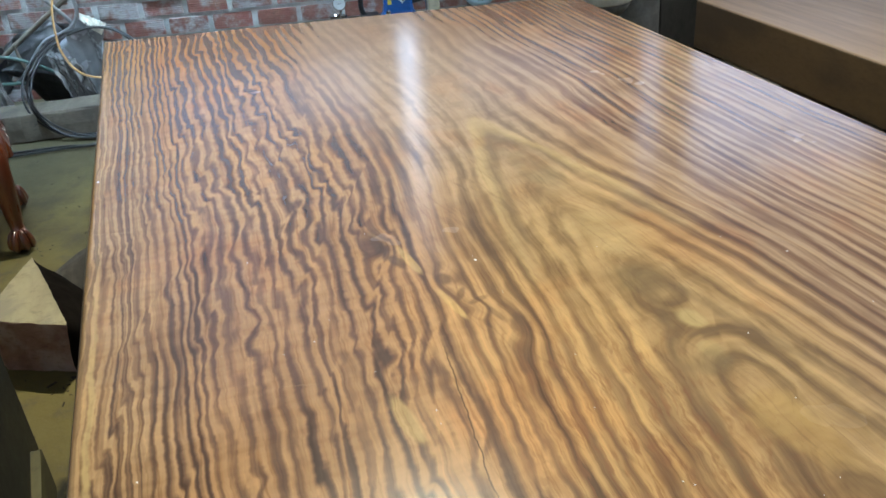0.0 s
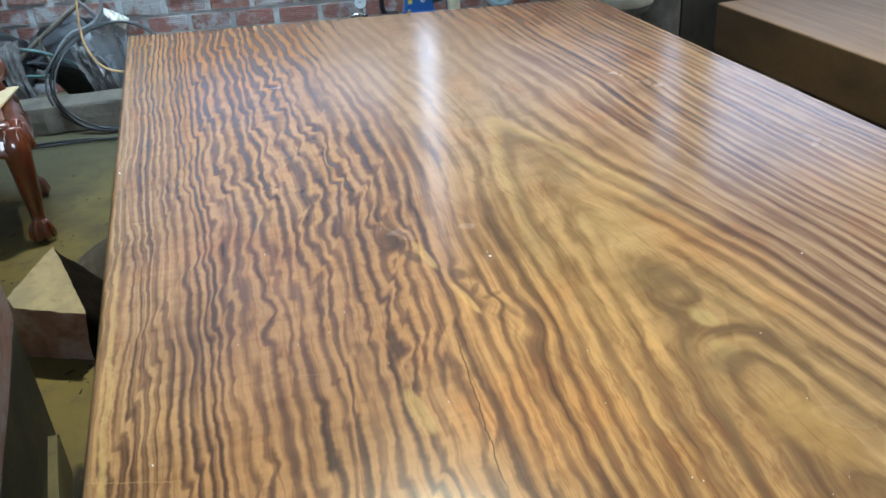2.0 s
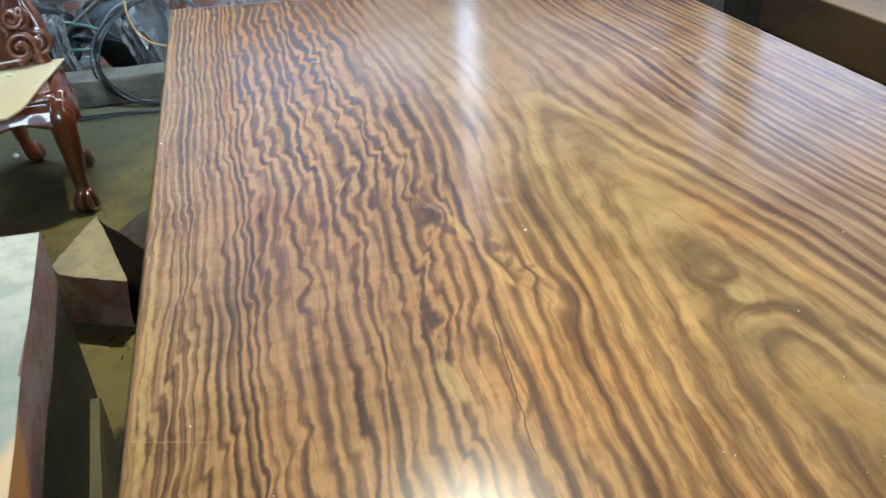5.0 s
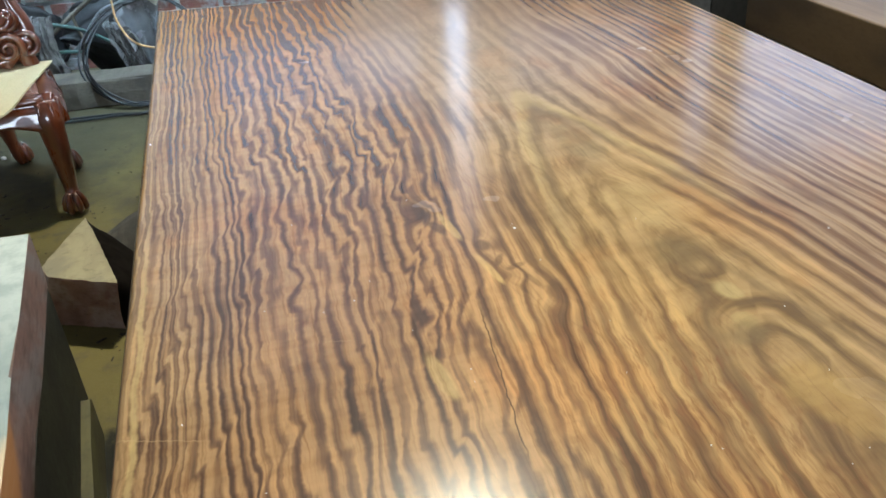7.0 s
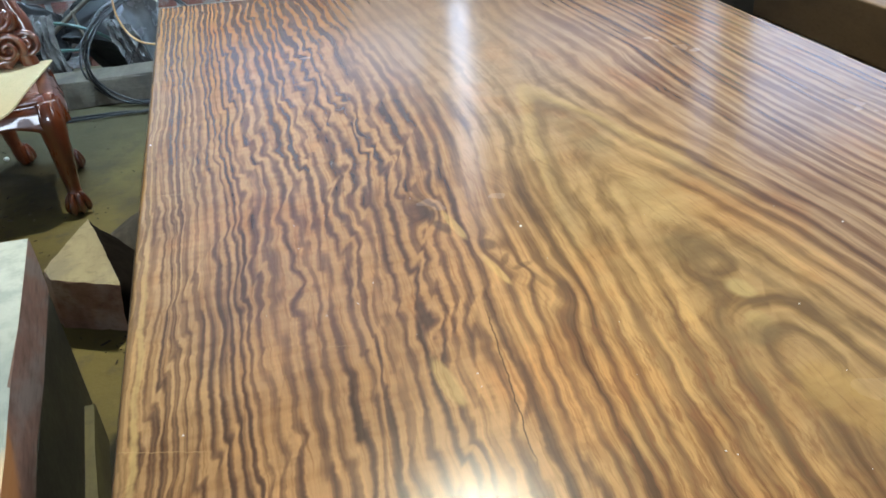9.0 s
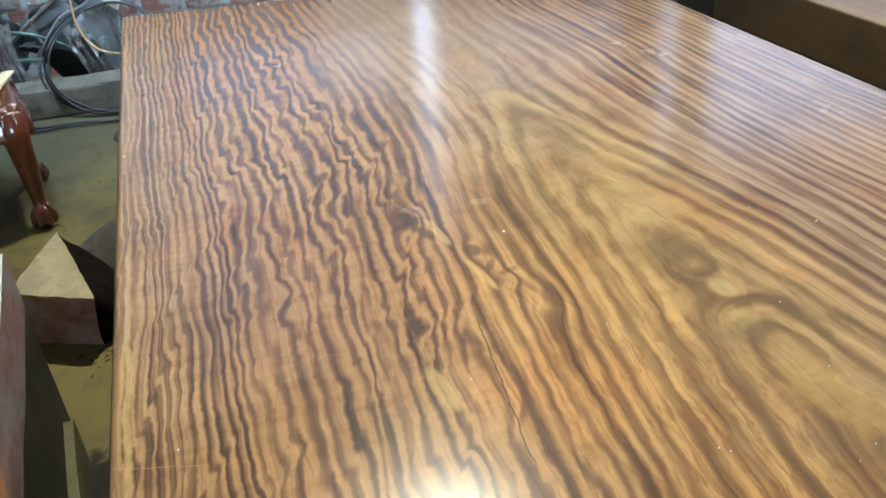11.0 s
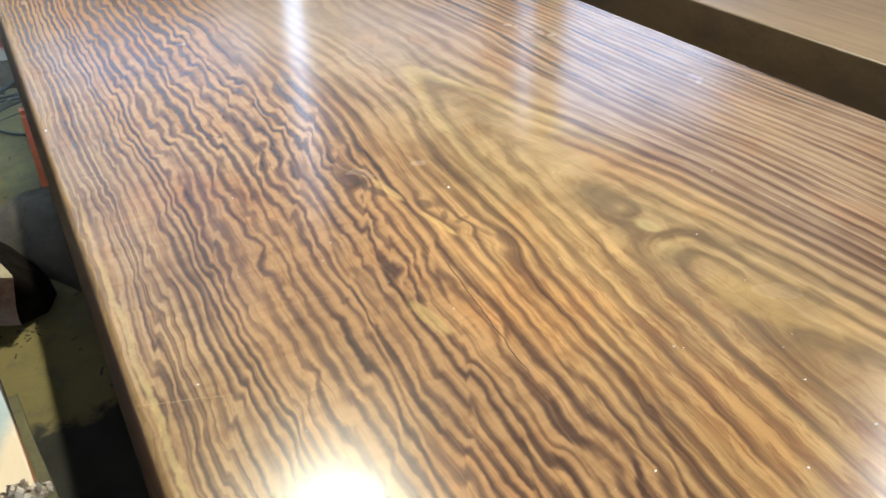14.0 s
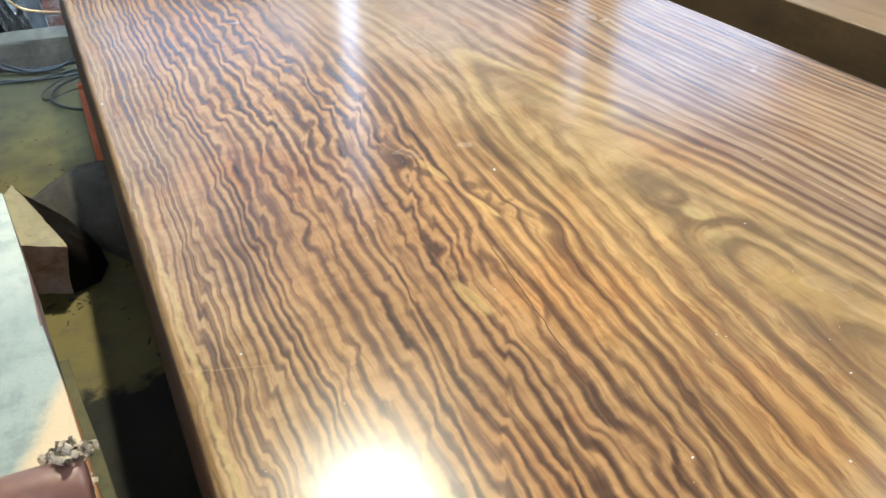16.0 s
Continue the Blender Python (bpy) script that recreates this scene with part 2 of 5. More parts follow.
    col = s.mix(col, (0.21, 0.092, 0.042), fleck.step(0.48, 0.64) * near * 0.6)
    hair = s.noise(s.vec(x * 30.0 - u * 130.0, y * 4.0, 22.4), 1.0, 2.5, 0.6)
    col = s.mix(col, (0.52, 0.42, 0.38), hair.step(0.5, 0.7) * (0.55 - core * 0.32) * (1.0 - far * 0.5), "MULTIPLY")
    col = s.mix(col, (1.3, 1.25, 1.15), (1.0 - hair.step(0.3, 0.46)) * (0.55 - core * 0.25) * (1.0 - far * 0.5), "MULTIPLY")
    # far middle smoothed and tinted, with some reflected veil in the tint
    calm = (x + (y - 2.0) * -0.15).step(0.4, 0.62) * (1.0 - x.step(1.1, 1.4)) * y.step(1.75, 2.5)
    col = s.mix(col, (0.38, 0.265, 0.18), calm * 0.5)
    # a broad patch made lighter
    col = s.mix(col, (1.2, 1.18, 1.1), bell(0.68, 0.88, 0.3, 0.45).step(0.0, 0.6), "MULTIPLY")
    # far end dimmed in the wood colour, where less light reaches
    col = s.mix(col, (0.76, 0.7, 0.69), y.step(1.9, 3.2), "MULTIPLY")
    # pale sapwood line beside the edge
    wav = n(0.0, 9.0, 7.0, 5.0, 0.65) * 0.045
    sap = (1.0 - (x - 0.024 + wav * 0.6).size().step(0.002, 0.008)) * (1.0 - y.step(1.05, 1.6) * 0.75) * (ripple * 0.8 + 0.7)
    col = s.mix(col, (0.62, 0.43, 0.18), sap * 0.8)
    col = s.mix(col, (0.42, 0.27, 0.12), (1.0 - x.step(0.0, 0.025)) * 0.5)
    # pale hairlines across the grain and a short scratch
    for y0, slope, x0, x1, w in ((0.86, 0.36, -0.01, 0.13, 0.0016), (1.66, 0.35, -0.01, 0.1, 0.0018), (0.84, 0.75, 0.255, 0.305, 0.0008), (1.075, 0.3, 0.3, 0.36, 0.0009)):
        waver = n(90.0, 0.0, y0 * 30.0, 2.0) * 0.008
        line = (1.0 - (y - y0 + x * slope + waver).size().step(w * 0.4, w)) * x.step(x0, x0 + 0.01) * (1.0 - x.step(x1 - 0.02, x1))
        col = s.mix(col, (0.6, 0.4, 0.2), line * 0.3)
    # one long hairline crack
    jag = n(0.0, 18.0, 2.0, 4.0) * 0.022
    crack = (1.0 - (x - 0.439 - y * 0.121 + jag).size().step(0.0004, 0.0016)) * y.step(0.62, 0.68) * (1.0 - y.step(0.94, 1.02))
    col = s.mix(col, (0.03, 0.018, 0.012), crack * 0.85)
    # fibres and pores
    fibre = s.noise(s.vec(x * 200.0 + cycles * 3.0, y * 9.0 + 0.3, 0.45), 1.0, 3, 0.6)
    pore = s.noise(s.vec(x * 800.0, y * 40.0, 1.0), 1.0, 1)
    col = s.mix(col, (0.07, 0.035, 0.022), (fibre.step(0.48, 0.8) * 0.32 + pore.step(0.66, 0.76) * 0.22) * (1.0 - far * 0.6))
    haze = s.noise(flat, 2.3, 4, 0.6)
    sheen = s.noise(flat, 40.0, 3, 0.6)
    s.b.inputs["Specular IOR Level"].default_value = 0.18
    s.b.inputs["Coat IOR"].default_value = 1.5
    m = s.paint(col, haze * 0.2 + 0.14, haze * 1.2 + sheen * 0.05 + crack * -0.25, 0.0012, 0.25, (0.52, 0.1))
    gloss = haze * 0.12 + sheen * 0.04 + 0.08
    s.t.links.new(gloss.socket, s.b.inputs["Coat Roughness"])
    return m


def matte_board():
    """Planed brown board, not yet polished."""
    s = Surface("satin_brown_board", 0.42)
    fib = s.noise(s.vec(s.x * 34.0, s.y * 1.6, s.z * 34.0), 1.0, 4, 0.6)
    fine = s.noise(s.vec(s.x * 260.0, s.y * 8.0, s.z * 200.0), 1.0, 2)
    big = s.noise(None, 1.6, 3)
    col = s.mix((0.285, 0.18, 0.095), (0.205, 0.127, 0.067), fib.step(0.38, 0.66))
    col = s.mix(col, (0.09, 0.05, 0.03), fine.step(0.5, 0.75) * 0.35)
    col = s.mix(col, (0.33, 0.222, 0.128), big.step(0.45, 0.7) * 0.35)
    return s.paint(col, fine * 0.15 + big * 0.1 + 0.3, fib + fine, 0.001, 0.2)


def brick_clay():
    s = Surface("hollow_clay_brick", 0.85)
    own = s.own()
    v = s.vec(s.x + own * 40.0, s.y, s.z + own * 9.0)
    big, fine = s.noise(v, 14.0, 4, 0.65), s.noise(s.vec(s.x * 60.0 + own * 70.0, s.y * 60.0, s.z * 320.0), 1.0, 3)
    col = s.mix((0.3, 0.11, 0.084), (0.17, 0.078, 0.062), own)
    col = s.mix(col, (0.3, 0.17, 0.12), big.step(0.4, 0.7) * 0.5)
    smear = s.noise(v, 9.0, 5, 0.7) + own * 0.12
    col = s.mix(col, (0.44, 0.45, 0.45), smear.step(0.5, 0.68) * 0.75)
    col = s.mix(col, (0.09, 0.045, 0.035), fine.step(0.5, 0.72) * 0.5)
    return s.paint(col, None, fine + big, 0.004, 0.6)


def floor_dust():
    s = Surface("dusty_concrete", 0.75)
    big, mid_, fine = s.noise(None, 1.7, 5, 0.6), s.noise(None, 11.0, 5, 0.65), s.noise(None, 140.0, 3, 0.7)
    col = s.mix((0.17, 0.134, 0.046), (0.11, 0.089, 0.036), big.step(0.4, 0.62))
    col = s.mix(col, (0.1, 0.085, 0.06), mid_.step(0.5, 0.72) * 0.6)
    col = s.mix(col, (0.2, 0.165, 0.09), fine.step(0.5, 0.8) * 0.3)
    # darker towards the brick wall
    wall_end = (s.y + s.x * 0.12 + (big - 0.5) * 1.6 + (mid_ - 0.5) * 0.4).step(2.6, 3.3)
    col = s.mix(col, (0.055, 0.048, 0.03), wall_end * 0.75)
    # shade under the near slab, painted black into the floor
    slab_shade = (1.0 - (s.y + (mid_ - 0.5) * 0.25).step(1.47, 1.53)) * (s.x + (mid_ - 0.5) * 0.1).step(-0.22, -0.19) * s.y.step(-0.6, -0.3) * (1.0 - (s.x + (big - 0.5) * 0.6).step(0.5, 0.8))
    col = s.mix(col, (0.007, 0.0065, 0.0055), slab_shade * 0.95)
    s.b.inputs["Specular IOR Level"].default_value = 0.2
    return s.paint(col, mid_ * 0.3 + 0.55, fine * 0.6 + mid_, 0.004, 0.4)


def sawn_end(name, a, b, c):
    """Sawn timber: streaks one way, blotches of another tone, saw marks."""
    s = Surface(name, 0.75)
    streak = s.noise(s.vec(s.x * 9.0, s.y * 2.5, s.z * 9.0), 1.0, 5, 0.65)
    blot = s.noise(None, 7.0, 5, 0.65)
    fine = s.noise(s.vec(s.x * 40.0, s.y * 40.0, s.z * 120.0), 1.0, 3, 0.6)
    col = s.mix(a, b, streak.step(0.4, 0.62))
    col = s.mix(col, c, blot.step(0.48, 0.66) * 0.7)
    col = s.mix(col, tuple(0.4 * v for v in b), fine.step(0.52, 0.75) * 0.4)
    return s.paint(col, None, fine + streak, 0.003, 0.5)


def plain(name, color, rough=0.5, metal=0.0, coat=None):
    s = Surface(name, rough, metal)
    n = s.noise(None, 45.0, 3)
    col = s.mix(color, tuple(0.6 * c for c in color), n.step(0.4, 0.75) * 0.5)
    return s.paint(col, n * 0.2 + max(rough - 0.1, 0.02), n, 0.001, 0.15, coat)


def glow(name, color, power):
    m = bpy.data.materials.new(name)
    m.use_nodes = True
    b = m.node_tree.nodes["Principled BSDF"]
    b.inputs["Base Color"].default_value = (*color, 1)
    b.inputs["Emission Color"].default_value = (*color, 1)
    b.inputs["Emission Strength"].default_value = power
    return m


def dusty_pane(name, clearness):
    m = bpy.data.materials.new(name)
    m.use_nodes = True
    t = m.node_tree
    t.nodes.remove(t.nodes["Principled BSDF"])
    clear, dusty, mixed = (t.nodes.new("ShaderNodeBsdf" + k) for k in ("Transparent", "Translucent", "Diffuse"))
    clear.inputs["Color"].default_value = (*(clearness * c for c in (0.9, 0.95, 1.0)), 1)
    dusty.inputs["Color"].default_value = (0.4, 0.42, 0.44, 1)
    t.nodes.remove(mixed)
    join = t.nodes.new("ShaderNodeMixShader")
    join.inputs[0].default_value = 0.15
    t.links.new(clear.outputs[0], join.inputs[1])
    t.links.new(dusty.outputs[0], join.inputs[2])
    t.links.new(join.outputs[0], t.nodes["Material Output"].inputs["Surface"])
    return m


M_PANE, M_HATCH, M_VENT = dusty_pane("dusty_milky_sheet", 0.84), dusty_pane("dim_hatch_sheet", 0.62), dusty_pane("dim_vent_sheet", 0.5)
M_SLAB, M_BOARD, M_BRICK, M_FLOOR = slab_wood(), matte_board(), brick_clay(), floor_dust()
M_SIDE = mottled("dark_slab_side", (0.12, 0.07, 0.04), (0.07, 0.042, 0.027), 9, 0.5, stretch=(1, 0.3, 3))
M_MORTAR = mottled("grey_mortar", (0.52, 0.53, 0.52), (0.36, 0.37, 0.37), 9, 0.9, grain=90, bump=0.8, depth=0.006)
M_PLASTER = mottled("limewashed_wall", (0.5, 0.52, 0.53), (0.36, 0.37, 0.37), 3, 0.9, grain=30)
M_UPPER = mottled("grey_upper_wall", (0.42, 0.44, 0.46), (0.32, 0.335, 0.35), 2, 0.9, grain=30)
M_LIME = mottled("white_limewash", (0.56, 0.6, 0.65), (0.44, 0.475, 0.51), 3, 0.9, grain=30)
# kept dark so the unseen roof adds little veil to the slab
M_ROOF = mottled("dark_roof_sheet", (0.13, 0.13, 0.13), (0.08, 0.08, 0.08), 2, 0.55, 0.3)
M_ROSE = mottled("lacquered_rosewood", (0.2, 0.05, 0.018), (0.1, 0.024, 0.01), 11, 0.3, coat=(1.0, 0.05), bump=0.15, stretch=(1, 1, 0.25))
M_ROSE.node_tree.nodes["Principled BSDF"].inputs["Coat IOR"].default_value = 1.8
M_CARD = mottled("cream_hardboard", (0.72, 0.62, 0.38), (0.63, 0.54, 0.33), 3, 0.65, grain=200, bump=0.1)
M_PALE = sawn_end("pale_sawn_timber", (0.4, 0.34, 0.21), (0.32, 0.27, 0.17), (0.27, 0.235, 0.17))
M_REDEND = sawn_end("reddish_end_grain", (0.34, 0.2, 0.16), (0.22, 0.115, 0.085), (0.42, 0.33, 0.28))
M_BARK = sawn_end("dark_weathered_timber", (0.2, 0.17, 0.13), (0.12, 0.1, 0.08), (0.27, 0.24, 0.19))
M_BEAM = sawn_end("grey_sawn_beam", (0.15, 0.125, 0.092), (0.1, 0.082, 0.06), (0.06, 0.05, 0.04))
M_OLIVE = sawn_end("olive_old_plank", (0.12, 0.104, 0.042), (0.08, 0.07, 0.03), (0.06, 0.052, 0.026))
M_HOSE = plain("black_rubber_hose", (0.014, 0.014, 0.014), 0.5)
M_GREYHOSE = plain("grey_plastic_conduit", (0.23, 0.24, 0.24), 0.5)
M_GREEN = plain("dull_green_tube", (0.07, 0.13, 0.11), 0.45)
M_ORANGE = plain("orange_cable_sheath", (0.58, 0.33, 0.13), 0.45)
M_ORPAINT = mottled("orange_paint", (0.72, 0.16, 0.05), (0.6, 0.12, 0.04), 8, 0.45)
M_FOIL = mottled("crumpled_silver_film", (0.5, 0.5, 0.49), (0.2, 0.2, 0.195), 9, 0.16, 0.7, grain=18, bump=0.9, depth=0.01)
M_BLUE = plain("blue_machine_enamel", (0.01, 0.095, 0.34), 0.3, coat=(0.6, 0.1))
M_PALEBLUE = plain("pale_blue_enamel", (0.42, 0.62, 0.72), 0.4)
M_BLACK = plain("black_cast_iron", (0.016, 0.016, 0.017), 0.5)
M_DARK = mottled("grimy_dark_metal", (0.075, 0.07, 0.062), (0.04, 0.037, 0.034), 12, 0.55, 0.3)
M_CREAM = plain("cream_plastic", (0.62, 0.58, 0.42), 0.45)
M_WHITE = plain("white_dial", (0.78, 0.84, 0.86), 0.35)
M_YELLOW = plain("yellow_sticker", (0.75, 0.6, 0.1), 0.4)
M_CHROME = plain("worn_chrome", (0.62, 0.62, 0.6), 0.25, 1.0)
M_STONE = mottled("chalky_cast_disc", (0.68, 0.64, 0.53), (0.5, 0.47, 0.38), 10, 0.8, grain=70)
M_IRONGREY = mottled("grey_motor_casing", (0.2, 0.19, 0.165), (0.11, 0.105, 0.09), 10, 0.6)
M_LEATHER = mottled("polished_redbrown_wood", (0.27, 0.13, 0.1), (0.19, 0.085, 0.065), 10, 0.4, coat=(0.6, 0.3), bump=0.1)
M_SHAVE = plain("pale_wood_shaving", (0.5, 0.41, 0.31), 0.7)
M_CHIP = plain("dark_wood_chip", (0.035, 0.024, 0.015), 0.8)
M_SPECK = plain("white_dust", (0.85, 0.83, 0.78), 0.7)
M_POST = mottled("olive_painted_post", (0.66, 0.58, 0.2), (0.56, 0.49, 0.16), 6, 0.6)
M_OUTSIDE = glow("bright_outdoors", (0.62, 0.76, 1.0), 3.2)

# ---- building blocks ----


def part(name, bm, material, parent=None, label="", smooth=False):
    """One mesh object out of a bmesh, under a thing or a part."""
    me = bpy.data.meshes.new(name)
    bm.normal_update()
    bm.to_mesh(me)
    bm.free()
    me.materials.append(material)
    if smooth:
        me.polygons.foreach_set("use_smooth", [True] * len(me.polygons))
    ob = new(name, me)
    if parent:
        ob.parent = parent
    return tagged(ob, label)


def thing(name, m, label, category, group="", kind=""):
    ob = new(name)
    ob.empty_display_size = 0.05
    ob.matrix_world = m
    return tagged(ob, label, category, group, kind)


def add_box(bm, x0, x1, y0, y1, z0, z1, bevel=0.0, m=None, segments=2):
    made = bmesh.ops.create_cube(bm, size=1.0)["verts"]
    bmesh.ops.transform(bm, verts=made, matrix=Matrix.Translation(((x0 + x1) / 2, (y0 + y1) / 2, (z0 + z1) / 2)) @ Matrix.Diagonal((x1 - x0, y1 - y0, z1 - z0, 1)))
    if bevel:
        edges = list({e for v in made for e in v.link_edges})
        made = [v for v in bmesh.ops.bevel(bm, geom=edges, offset=bevel, segments=segments, profile=0.5, affect="EDGES")["verts"]]
    if m:
        todo = {v for v in made}
        bmesh.ops.transform(bm, verts=list(todo), matrix=m)
    return bm


def box(x0, x1, y0, y1, z0, z1, bevel=0.0, m=None):
    return add_box(bmesh.new(), x0, x1, y0, y1, z0, z1, bevel, m)


def skin(bm, rings, closed=False, caps=True):
    """Faces between rings of vertices of one length."""
    rows = [[bm.verts.new(p) for p in ring] for ring in rings]
    n = len(rows[0])
    pairs = list(zip(rows, rows[1:])) + ([(rows[-1], rows[0])] if closed else [])
    for a, b in pairs:
        for i in range(n):
            bm.faces.new((a[i], a[(i + 1) % n], b[(i + 1) % n], b[i]))
    if caps and not closed:
        bm.faces.new(rows[0][::-1])
        bm.faces.new(rows[-1])
    return bm


def smooth_line(points, per=8):
    """A Catmull-Rom line through the points."""
    pts = [Vector(p) for p in points]
    pts = [2 * pts[0] - pts[1], *pts, 2 * pts[-1] - pts[-2]]
    out = []
    for a, b, c, d in zip(pts, pts[1:], pts[2:], pts[3:]):
        for i in range(per):
            t = i / per
            out.append(0.5 * (2 * b + (c - a) * t + (2 * a - 5 * b + 4 * c - d) * t * t + (3 * b - a - 3 * c + d) * t ** 3))
    return out + [pts[-2]]


def tube(bm, line, radius, n=8, flat=1.0):
    """A tube along a line; radius is a number or one for each point."""
    line = [Vector(p) for p in line]
    radii = radius if isinstance(radius, (list, tuple)) else [radius] * len(line)
    up, rings = None, []
    for i, p in enumerate(line):
        way = (line[min(i + 1, len(line) - 1)] - line[max(i - 1, 0)]).normalized()
        if up is None:
            up = way.orthogonal().normalized()
        up = (up - way * up.dot(way)).normalized()
        side = way.cross(up)
        rings.append([p + radii[i] * (math.cos(a) * up + flat * math.sin(a) * side) for a in (2 * math.pi * k / n for k in range(n))])
    return skin(bm, rings)


def lathe(profile, n=32, bm=None, m=None):
    """A turned form: rows of (radius, height)."""
    bm = bm or bmesh.new()
    rings = [[Vector((r * math.cos(a), r * math.sin(a), z)) for a in (2 * math.pi * k / n for k in range(n))] for r, z in profile]
    if m:
        rings = [[m @ p for p in ring] for ring in rings]
    return skin(bm, rings)


def blend(a, b, t):
    return a + (b - a) * t


def rough_prism(outline, z0, z1, wob=0.004, seed=0, top_shift=(0, 0), bevel=0.006, per=7):
    """A sawn block over an outline, with wavering edges and a worn rim."""
    rng = random.Random(seed)
    pts = []
    for i, (x, y) in enumerate(outline):
        x2, y2 = outline[(i + 1) % len(outline)]
        for k in range(per):
            t = k / per
            pts.append(Vector((blend(x, x2, t), blend(y, y2, t), 0)))
    mid = sum(pts, Vector()) / len(pts)
    off = [Vector((rng.uniform(-wob, wob), rng.uniform(-wob, wob), 0)) for _ in pts]
    rings = []
    for z, inset, k in ((z0, bevel, 0.0), (z0 + bevel, 0, 0.0), (blend(z0, z1, 0.5), -wob, 0.5), (z1 - bevel, 0, 1.0), (z1, bevel, 1.0)):
        ring = []
        for p, o in zip(pts, off):
            q = p + o + (mid - p).normalized() * inset + Vector((top_shift[0] * k, top_shift[1] * k, z))
            q += Vector((rng.uniform(-wob, wob), rng.uniform(-wob, wob), rng.uniform(-wob, wob) * 0.4)) * 0.4
            ring.append(q)
        rings.append(ring)
    return skin(bmesh.new(), rings)


# ---- structure: floor, walls, roof ----
bm = bmesh.new()
bmesh.ops.create_grid(bm, x_segments=60, y_segments=60, size=0.5)
bmesh.ops.transform(bm, verts=bm.verts, matrix=Matrix.Translation((1.0, 0.5, 0)) @ Matrix.Diagonal((9.0, 9.6, 1, 1)))
for v in bm.verts:
    v.co.z = -0.003 + 0.003 * noise.noise(v.co * 1.7)
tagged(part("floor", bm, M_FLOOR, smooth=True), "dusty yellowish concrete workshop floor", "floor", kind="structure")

# the brick wall in pieces round its slit and its window; its front face is y = 0 of WALL
SLIT = (1.36, 1.455, 0.86, 2.25)
WINDOW = (2.65, 4.3, 1.0, 1.9)
# HATCH and VENT: unseen openings added for pale patches mirrored in the slab
HATCH = (0.1, 1.2, 0.98, 1.4)
VENT = (1.66, 2.48, 0.98, 1.4)
wall = thing("wall_north", WALL, "wall of hollow red bricks with thick grey mortar", "wall", kind="structure")
bm = bmesh.new()
for x0, x1, z0, z1 in ((-4.2, HATCH[0], 0, 4.7), (HATCH[0], HATCH[1], 0, HATCH[2]), (HATCH[0], HATCH[1], HATCH[3], 4.7), (HATCH[1], SLIT[0], 0, 4.7), (SLIT[0], SLIT[1], 0, SLIT[2]), (SLIT[0], SLIT[1], SLIT[3], 4.7), (SLIT[1], VENT[0], 0, 4.7),
                       (VENT[0], VENT[1], 0, VENT[2]), (VENT[0], VENT[1], VENT[3], 4.7), (VENT[1], WINDOW[0], 0, 4.7),
                       (WINDOW[0], WINDOW[1], 0, WINDOW[2]), (WINDOW[0], WINDOW[1], WINDOW[3], 4.7), (WINDOW[1], 5.4, 0, 4.7)):
    add_box(bm, x0, x1, 0.006, 0.14, z0, z1)
part("mortar", bm, M_MORTAR, wall)
# unseen pale band, added to brighten what the slab mirrors
bm = bmesh.new()
g = 0.004
for x0, x1, z0, z1 in ((-4.2, HATCH[0] - g, 0.95, 1.8), (HATCH[0] - g, HATCH[1] + g, 0.95, HATCH[2] - g), (HATCH[0] - g, HATCH[1] + g, HATCH[3] + g, 1.8),
                       (HATCH[1] + g, SLIT[0] - g, 0.95, 1.8), (SLIT[1] + g, VENT[0] - g, 0.95, 1.8),
                       (VENT[0] - g, VENT[1] + g, 0.95, VENT[2] - g), (VENT[0] - g, VENT[1] + g, VENT[3] + g, 1.8), (VENT[1] + g, WINDOW[0] - g, 0.95, 1.8)):
    add_box(bm, x0, x1, -0.012, 0.006, z0, z1)
part("pale_reflection_band", bm, M_LIME, wall, "unseen pale band added for the slab's reflection")
for x, z, rx, rz in ((0.26, 0.475, 0.135, 0.05), (0.47, 0.5, 0.06, 0.02), (0.1, 0.56, 0.05, 0.03)):
    rings = []
    for y, grow in ((0.004, 1.02), (-0.0085, 1.0), (-0.0105, 0.9)):
        rings.append([Vector((x + rx * grow * k * math.cos(a), y, z + rz * grow * k * math.sin(a)))
                      for a, k in ((2 * math.pi * i / 26, 1.0 + 0.3 * noise.noise(Vector((2.2 * math.cos(2 * math.pi * i / 26) + 9 * x, 2.2 * math.sin(2 * math.pi * i / 26), z)))) for i in range(26))])
    part("plaster_smear", skin(bmesh.new(), rings), M_LIME, wall, "thin whitish plaster smear")
# unseen facing above it, its grey set for the slab's reflection
bm = bmesh.new()
for x0, x1, z0, z1 in ((-4.2, SLIT[0] - g, 1.801, 4.7), (SLIT[0] - g, SLIT[1] + g, SLIT[3] + g, 4.7), (SLIT[1] + g, WINDOW[0] - g, 1.801, 4.7), (WINDOW[0] - g, WINDOW[1] + g, WINDOW[3] + g, 4.7)):
    add_box(bm, x0, x1, -0.01, 0.006, z0, z1)
part("upper_facing", bm, M_UPPER, wall, "unseen grey upper wall, toned for the slab's reflection")
bm = bmesh.new()
add_box(bm, 2.77, 2.94, 0.03, 0.11, WINDOW[2] + 0.002, WINDOW[3] - 0.002, 0.006)
part("window_post", bm, M_POST, wall, "olive painted window post")

pane = part("pane", box(WINDOW[0] + 0.002, WINDOW[1] - 0.002, 0.115, 0.119, WINDOW[2] + 0.002, WINDOW[3] - 0.002), M_PANE, wall, "dusty milky window sheet")
